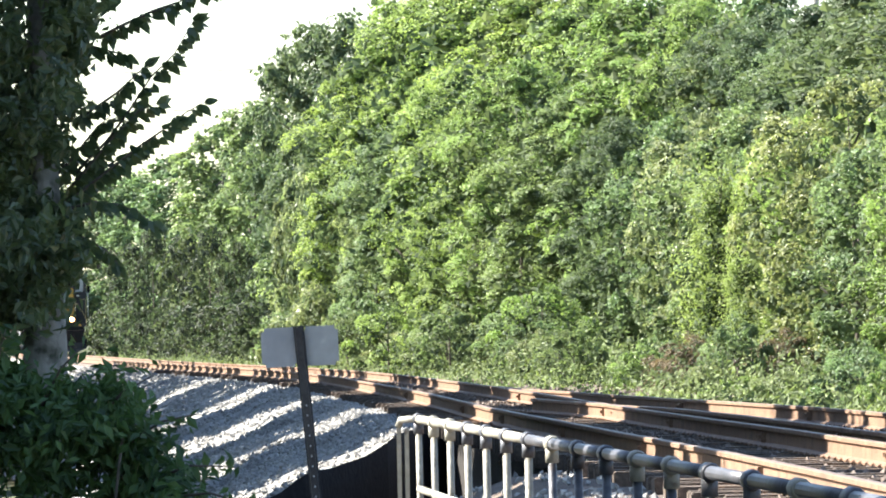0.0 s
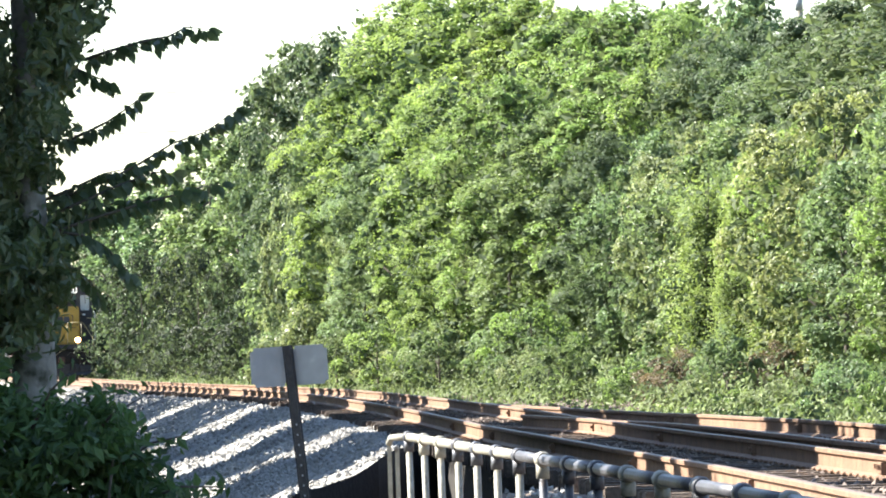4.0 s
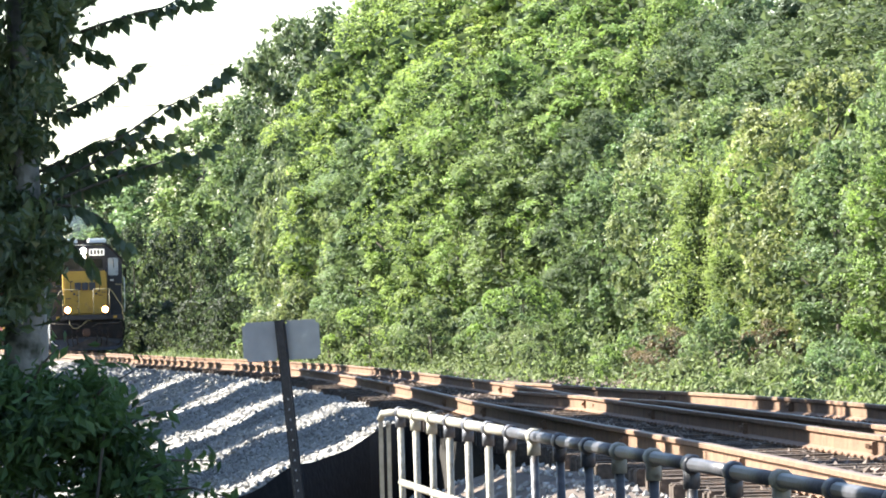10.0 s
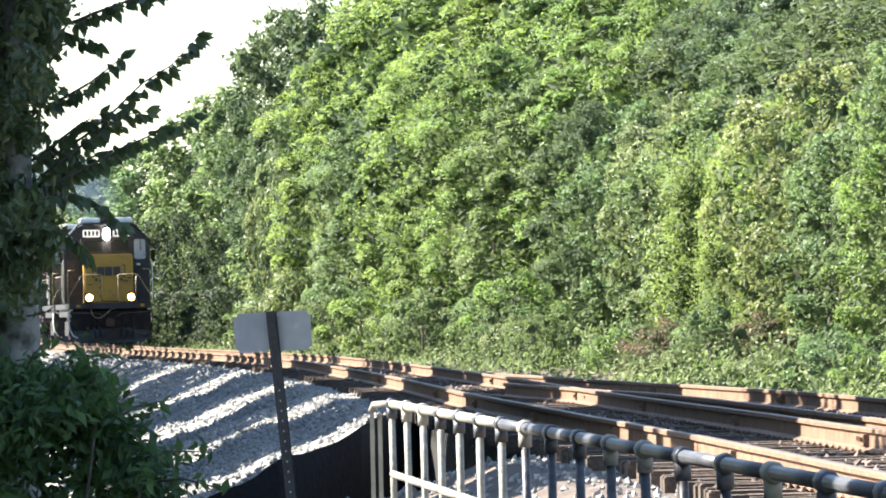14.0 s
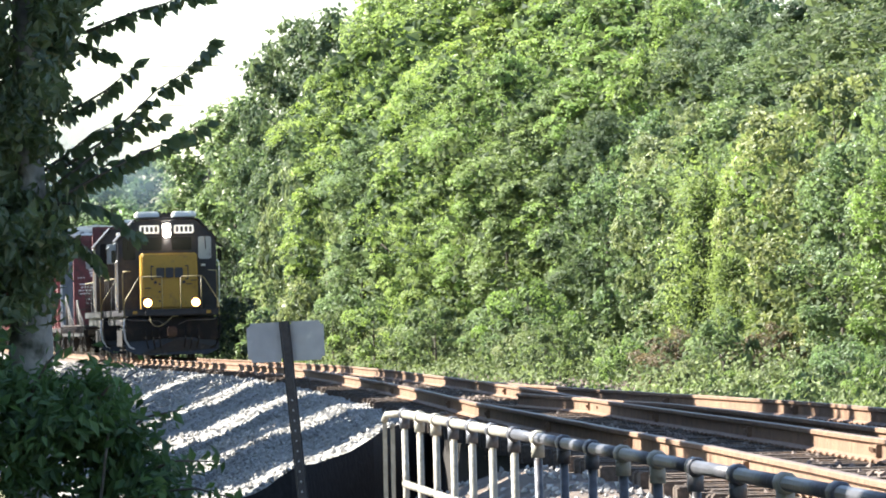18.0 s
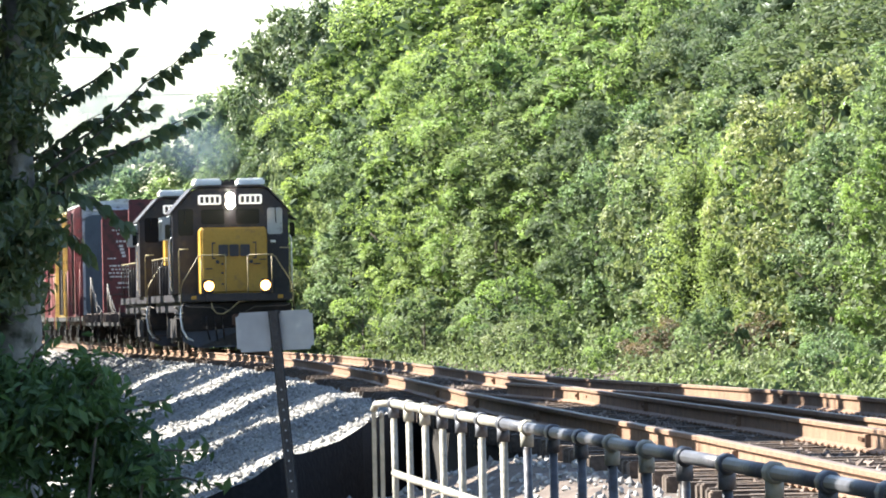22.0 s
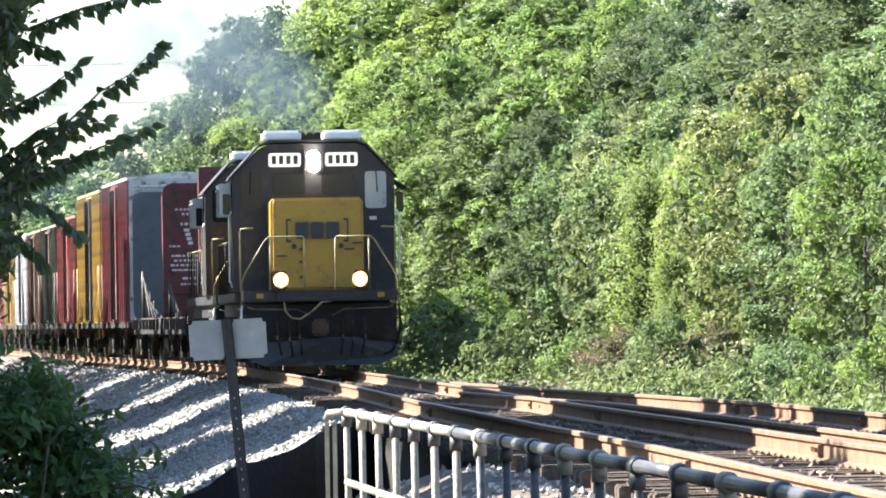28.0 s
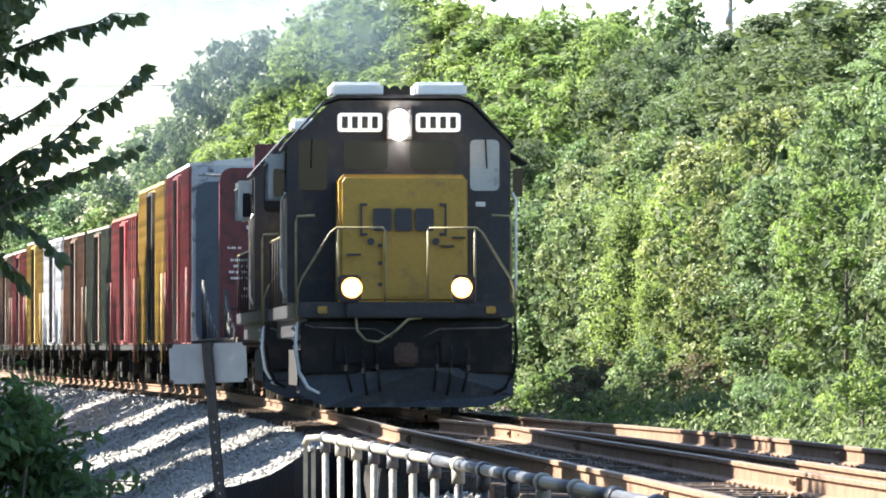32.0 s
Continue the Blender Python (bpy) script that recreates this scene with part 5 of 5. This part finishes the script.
def build_boxcar(colour, label, eave, end=None, door=None, length=16.9, posts=14, band=None, spin=False, top=None):
    v = thing("boxcar", label, "boxcar", "cars of the freight train")
    grey = sum(colour) / 3
    colour = tuple(0.50 * c + 0.08 * grey for c in colour)
    side = weathered("boxcar_side", colour)
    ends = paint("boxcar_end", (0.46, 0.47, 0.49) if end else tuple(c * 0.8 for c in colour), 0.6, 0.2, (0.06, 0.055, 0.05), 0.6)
    tops = paint("boxcar_roof", top or (0.45, 0.45, 0.44), 0.45, 0.15, (0.2, 0.16, 0.12), 0.62)
    w, a, b, floor = 1.50, 0.75, length - 0.75, 1.05
    solid(v, "body", side, (-w, w, a, b, floor, eave), bevel=0.01)
    bm = bmesh.new()
    o = [(-w - 0.04, eave - 0.02), (w + 0.04, eave - 0.02), (w + 0.04, eave + 0.05), (0, eave + 0.20), (-w - 0.04, eave + 0.05)]
    prism(bm, o, a - 0.02, b + 0.02)
    part("roof", bm, tops, v, "pale sheet roof")
    rib = mesh_of("end_rib", lambda bm: tube(bm, [(-w + 0.15, 0, 0), (0, 0, 0), (w - 0.15, 0, 0)], [0.03, 0.075, 0.03], 6), ends)
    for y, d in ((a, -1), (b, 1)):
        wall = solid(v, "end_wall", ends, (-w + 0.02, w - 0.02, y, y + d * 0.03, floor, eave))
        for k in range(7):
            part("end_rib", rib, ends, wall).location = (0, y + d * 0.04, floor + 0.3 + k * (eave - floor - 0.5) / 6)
    post = mesh_of("side_post", lambda bm: box(bm, -0.035, 0.035, -0.06, 0.06, floor + 0.03, eave - 0.03, 0.008), side)
    for s in (-1, 1):
        for k in range(posts):
            y = a + 0.1 + (b - a - 0.2) * k / (posts - 1)
            if abs(y - length / 2) < 1.5:
                continue
            p = part("side_post", post, side, v)
            p.location = (s * (w + 0.03), y, 0)
        dm = weathered("boxcar_door", door or tuple(c * 0.9 for c in colour))
        solid(v, "door", dm, (s * (w + 0.01), s * (w + 0.09), length / 2 - 1.35, length / 2 + 1.35, floor + 0.08, eave - 0.12), bevel=0.01)
        for k in (-0.9, -0.3, 0.3, 0.9):
            solid(v, "door_rod", UNDER, (s * (w + 0.09), s * (w + 0.12), length / 2 + k - 0.02, length / 2 + k + 0.02, floor + 0.1, eave - 0.2))
        solid(v, "side_sill", UNDER, (s * (w - 0.30), s * (w - 0.02), a, b, 0.90, floor), bevel=0.01)
        if band:
            bm = bmesh.new()
            box(bm, s * (w + 0.012), s * (w + 0.02), a + 0.4, length / 2 - 1.5, band[1], band[2])
            part("painted_panel", bm, paint("panel_paint", band[0], 0.5, 0.2), v, "painted patch on the side")
        for y in (a - 0.05, b + 0.05):
            bm = bmesh.new()
            yy = a + 0.12 if y < 5 else b - 0.5
            for k in range(6):
                tube(bm, [(s * (w + 0.09), yy, 0.75 + k * 0.38), (s * (w + 0.09), yy + 0.4, 0.75 + k * 0.38)], 0.012, 5)
            tube(bm, [(s * (w + 0.09), yy, 0.6), (s * (w + 0.09), yy, 2.75)], 0.014, 5)
            tube(bm, [(s * (w + 0.09), yy + 0.4, 0.6), (s * (w + 0.09), yy + 0.4, 2.75)], 0.014, 5)
            part("ladder", bm, side, v)
    # slate grey area with round corners, laid over the pale end wall
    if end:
        rounded_pane(v, "end_panel", paint("slate_area", end, 0.6, 0.08, tuple(0.8 * c for c in end), 0.6), -w + 0.10, w - 0.10, floor + 0.02, eave - 0.36, a - 0.135, 0.28, 0.02, "slate grey area with round corners")
    coupler(v, 0.02, 1)
    coupler(v, length - 0.02, -1)
    bm = bmesh.new()
    box(bm, -0.22, 0.22, 0.7, length - 0.7, 0.72, 1.04)
    box(bm, 0.3, 0.9, 6.5, 7.6, 0.55, 0.9, 0.1)
    part("underframe", bm, UNDER, v)
    for y in (2.9, length - 2.9):
        truck(v, y, 1.75, 0.42, spin)
    VEHICLES.append((v, length))


def lattice(parent, material, y0, y1, z0, z1):
    """A sloping rack of thin braces along both sides of a deck."""
    for s in (-1, 1):
        x = s * 1.38
        for k in range(5):
            f = k / 4
            bar(parent, "brace", material, [(x, y1 + (y0 - y1) * (0.35 + 0.65 * f), z0), (x - s * 0.04 * k, y1, z0 + (z1 - z0) * (1 - 0.16 * k))], 0.017 - 0.002 * k)
        for k in range(4):
            y = y0 + (y1 - y0) * (k + 1.2) / 5
            bar(parent, "brace_post", material, [(x, y, z0), (x, y, z0 + (z1 - z0) * (k + 1) / 5)], 0.012)
        bar(parent, "brace_post", material, [(x, y1, z0), (x, y1, z1 + 0.12)], 0.05)


def build_bulkhead_flatcar(length, walls, label, rack, spin=False):
    """A flatcar; walls: (y, half width, height, lettered) of its upright bulkheads."""
    v = thing("flatcar", label, "flatcar", "cars of the freight train")
    grey = paint("flatcar_grey", (0.045, 0.035, 0.034), 0.7, 0.3, (0.08, 0.05, 0.035), 0.6)
    pale = paint("pale_braces", (0.045, 0.043, 0.04), 0.6, 0.3, (0.12, 0.09, 0.07), 0.6)
    maroon = paint("maroon_bulkhead", (0.115, 0.024, 0.028), 0.55, 0.25, (0.05, 0.018, 0.018), 0.58)
    white = paint("white_lettering", (0.62, 0.58, 0.57), 0.6, 0.2, (0.2, 0.1, 0.1), 0.66)
    solid(v, "deck", grey, (-1.45, 1.45, 0.5, length - 0.5, 0.98, 1.16), bevel=0.02)
    for s in (-1, 1):
        solid(v, "side_sill", UNDER, (s * 1.35, s * 1.47, 0.7, length - 0.7, 0.72, 0.98), bevel=0.02)
        for k in range(8):
            y = 1.4 + k * (length - 2.8) / 7
            solid(v, "stake_pocket", grey, (s * 1.47, s * 1.55, y, y + 0.15, 0.85, 1.12))
    for y, w, top, lettered in walls:
        wall = rounded_pane(v, "bulkhead", maroon, -w, w, 1.14, top, y, 0.24 if lettered else 0.04, 0.10, "maroon steel bulkhead")
        for k in range(4 if lettered else 3):
            z = top - 0.22 - k * (0.14 if lettered else 1.0)
            solid(wall, "bulkhead_rib", maroon, (-w + 0.25, w - 0.2, y - 0.04, y, z, z + 0.035), bevel=0.008)
        for s in (-1, 1):
            solid(wall, "bulkhead_post", maroon, (s * (w - 0.10), s * w, y + 0.10, y + 0.55, 1.15, top - 0.3), bevel=0.01)
        if lettered:
            rng = random.Random(8)
            # lines of writing that cannot be read, and a tall emblem block among them
            for x0, x1, z, h in ((-1.12, -0.35, 3.88, 0.055), (-0.95, -0.30, 3.76, 0.06), (-0.98, -0.30, 3.50, 0.07), (-1.22, -0.52, 2.70, 0.05), (-1.16, -0.40, 2.58, 0.05), (-1.25, -0.45, 2.46, 0.05), (-1.22, -0.6, 2.34, 0.045), (-0.95, -0.35, 2.12, 0.06), (-1.0, -0.4, 1.98, 0.04), (-1.28, -1.0, 2.95, 0.04)):
                x = x0
                while x < x1:
                    step = rng.uniform(0.05, 0.16)
                    solid(wall, "lettering_bar", white, (x, min(x + step, x1), y - 0.012, y - 0.004, z, z + h))
                    x += step + rng.uniform(0.02, 0.05)
            for k in range(4):
                solid(wall, "emblem_bar", white, (-0.90 + 0.035 * k, -0.76 + 0.03 * k, y - 0.012, y - 0.004, 3.34 - 0.11 * k, 3.42 - 0.11 * k))
            for s in (-1, 1):
                bar(wall, "grab_iron", pale, [(s * 1.20, y - 0.03, 1.75), (s * 0.85, y - 0.06, 1.78), (s * 0.60, y - 0.03, 1.75)], 0.014)
    for y0, y1, z1 in rack:
        lattice(v, pale, y0, y1, 1.16, z1)
    solid(v, "underframe", UNDER, (-0.3, 0.3, 0.6, length - 0.6, 0.62, 0.98))
    coupler(v, 0.02, 1)
    coupler(v, length - 0.02, -1)
    for y in (2.4, length - 2.4):
        truck(v, y, 1.75, 0.42, spin)
    VEHICLES.append((v, length))


build_locomotive("dark navy diesel locomotive with a yellow nose and lit lamps", LAMP, LAMP_RED)
build_locomotive("dark navy second locomotive coupled behind, lamps unlit", SHADE, SHADE)
build_bulkhead_flatcar(13.8, ((0.8, 1.12, 4.74, False), (13.0, 1.44, 4.58, True)), "maroon bulkhead flatcar with white lettering bars", ((5.0, 10.6, 2.0),), True)
build_bulkhead_flatcar(14.6, (), "low flatcar with pale sloping braces", ((1.2, 10.5, 2.3),))
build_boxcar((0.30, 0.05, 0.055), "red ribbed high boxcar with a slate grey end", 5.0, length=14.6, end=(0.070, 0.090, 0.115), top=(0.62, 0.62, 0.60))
build_boxcar((0.68, 0.44, 0.07), "yellow boxcar with a dark open door gap", 4.92, length=14.6, door=(0.03, 0.03, 0.035), top=(0.5, 0.42, 0.2))
build_boxcar((0.42, 0.09, 0.09), "faded red boxcar with vertical ribs", 4.40, length=13.8, door=(0.34, 0.06, 0.06), top=(0.4, 0.16, 0.14))
build_boxcar((0.10, 0.12, 0.08), "dull green boxcar with vertical ribs", 4.30, door=(0.16, 0.10, 0.07), top=(0.3, 0.28, 0.25), length=13.2)
build_boxcar((0.26, 0.13, 0.07), "rusty brown ribbed boxcar", 4.30, door=(0.12, 0.08, 0.06), top=(0.35, 0.3, 0.26), length=13.2)
build_boxcar((0.95, 0.95, 0.97), "silver boxcar with grey painted patches", 4.32, door=(0.4, 0.4, 0.44), band=((0.5, 0.5, 0.54), 2.0, 3.4), top=(0.7, 0.7, 0.7), length=13.2)
build_boxcar((0.52, 0.34, 0.05), "yellow boxcar streaked with grime", 4.45, door=(0.40, 0.28, 0.08), length=13.2)
build_boxcar((0.36, 0.07, 0.07), "red boxcar with vertical ribs", 4.30, door=(0.2, 0.05, 0.05), length=13.2)
build_boxcar((0.24, 0.13, 0.08), "brown boxcar with rusty ribs", 4.30, length=13.2)
build_boxcar((0.30, 0.08, 0.06), "faded oxide red boxcar", 4.40, length=13.2)
build_boxcar((0.17, 0.09, 0.06), "dark brown boxcar, weathered", 4.35, length=13.2)


# ---- exhaust ----
def build_smoke():
    m, nodes, links, bsdf = nodes_of("thin_exhaust_smoke")
    coord = nodes.new("ShaderNodeTexCoord")
    flat = nodes.new("ShaderNodeVectorMath")
    flat.operation = "MULTIPLY"
    flat.inputs[1].default_value = (1, 0, 1)
    links.new(coord.outputs["Object"], flat.inputs[0])
    far = nodes.new("ShaderNodeVectorMath")
    far.operation = "LENGTH"
    links.new(flat.outputs[0], far.inputs[0])
    soft = ramp(nodes, links, far.outputs["Value"], [(0.05, (1, 1, 1)), (0.45, (0.55, 0.55, 0.55)), (0.95, (0, 0, 0))])
    wisps = ramp(nodes, links, noise_node(nodes, links, 2.2, 3), [(0.25, (0.35, 0.35, 0.35)), (0.7, (1, 1, 1))])
    dens = mixed(nodes, links, "MULTIPLY", 1.0, soft, wisps)
    k = nodes.new("ShaderNodeMath")
    k.operation = "MULTIPLY"
    k.inputs[1].default_value = 0.55
    links.new(dens, k.inputs[0])
    links.new(k.outputs[0], bsdf.inputs["Alpha"])
    bsdf.inputs["Base Color"].default_value = (0.60, 0.65, 0.65, 1)
    bsdf.inputs["Roughness"].default_value = 1.0
    bsdf.inputs["Specular IOR Level"].default_value = 0.0
    v = thing("exhaust_smoke", "thin blue-grey diesel exhaust drifting behind the cab", "smoke")
    for x, y, z, a, b in ((-0.3, 10.5, 5.7, 1.2, 1.1), (-1.5, 16.0, 6.8, 2.3, 1.9), (-3.0, 28.0, 7.5, 3.7, 2.9), (-5.2, 44.0, 6.4, 4.6, 3.2)):
        bm = bmesh.new()
        bmesh.ops.create_icosphere(bm, subdivisions=4, radius=1.0)
        for f in bm.faces:
            f.smooth = True
        p = part("smoke_puff", bm, m, v)
        p.matrix_basis = pose(x, y, z) @ Matrix.Diagonal((a, 0.35, b, 1))
        p.visible_shadow = False
    return v


SMOKE = build_smoke()


# ---- what moves ----
def train_y(t):
    """Where the train's nose is, in metres from the camera."""
    k = 32.0 - t
    return 110.0 + 11.0 * k - 0.055 * k * k


def motions():
    gone = 0.0
    for v, length in VEHICLES:
        rows = []
        for k in range(33):
            s = reach(train_y(1.0 * k)) + gone
            a, b = on_line(s + length * 0.17), on_line(s + length * 0.83)
            d = (a - b).normalized()
            turn = math.degrees(math.atan2(d.x, -d.y))
            front = a + d * length * 0.17
            rows.append((1.0 * k, pose(front.x, front.y, 0.0, 0, 0, turn)))
        walk(v, rows)
        if not gone:
            walk(SMOKE, rows)
        gone += length
    start = reach(train_y(0.0))
    times = [k / 15 for k in range(481)]
    rolled = [start - reach(train_y(t)) for t in times]
    for w, y, r in AXLES:
        walk(w, [(t, pose(0, y, r, math.degrees(g / r) % 360, 0, 0)) for t, g in zip(times, rolled)])
    # the near branches swing in the wind
    for k, (stem, root) in enumerate(SWAYING):
        rows = []
        for t, a in ((0, -24), (0.5, -11), (1.0, -8), (1.5, -15), (2.0, 3.5), (2.5, -3), (3.0, 4), (3.5, 3), (5.5, 2), (6.0, 0), (8.0, -6), (9.0, -4), (11, -1), (12.5, -7), (14, -11), (17, -12), (20, -11), (23, -11), (25, -10), (28, -10), (30, -11), (32, -10)):
            rows.append((t, pose(*root, 0, a * (1.0 if k in (0, 6, 8) else 0.8 if k in (1, 4, 7) else 0.35), 0)))
        walk(stem, rows)


motions()
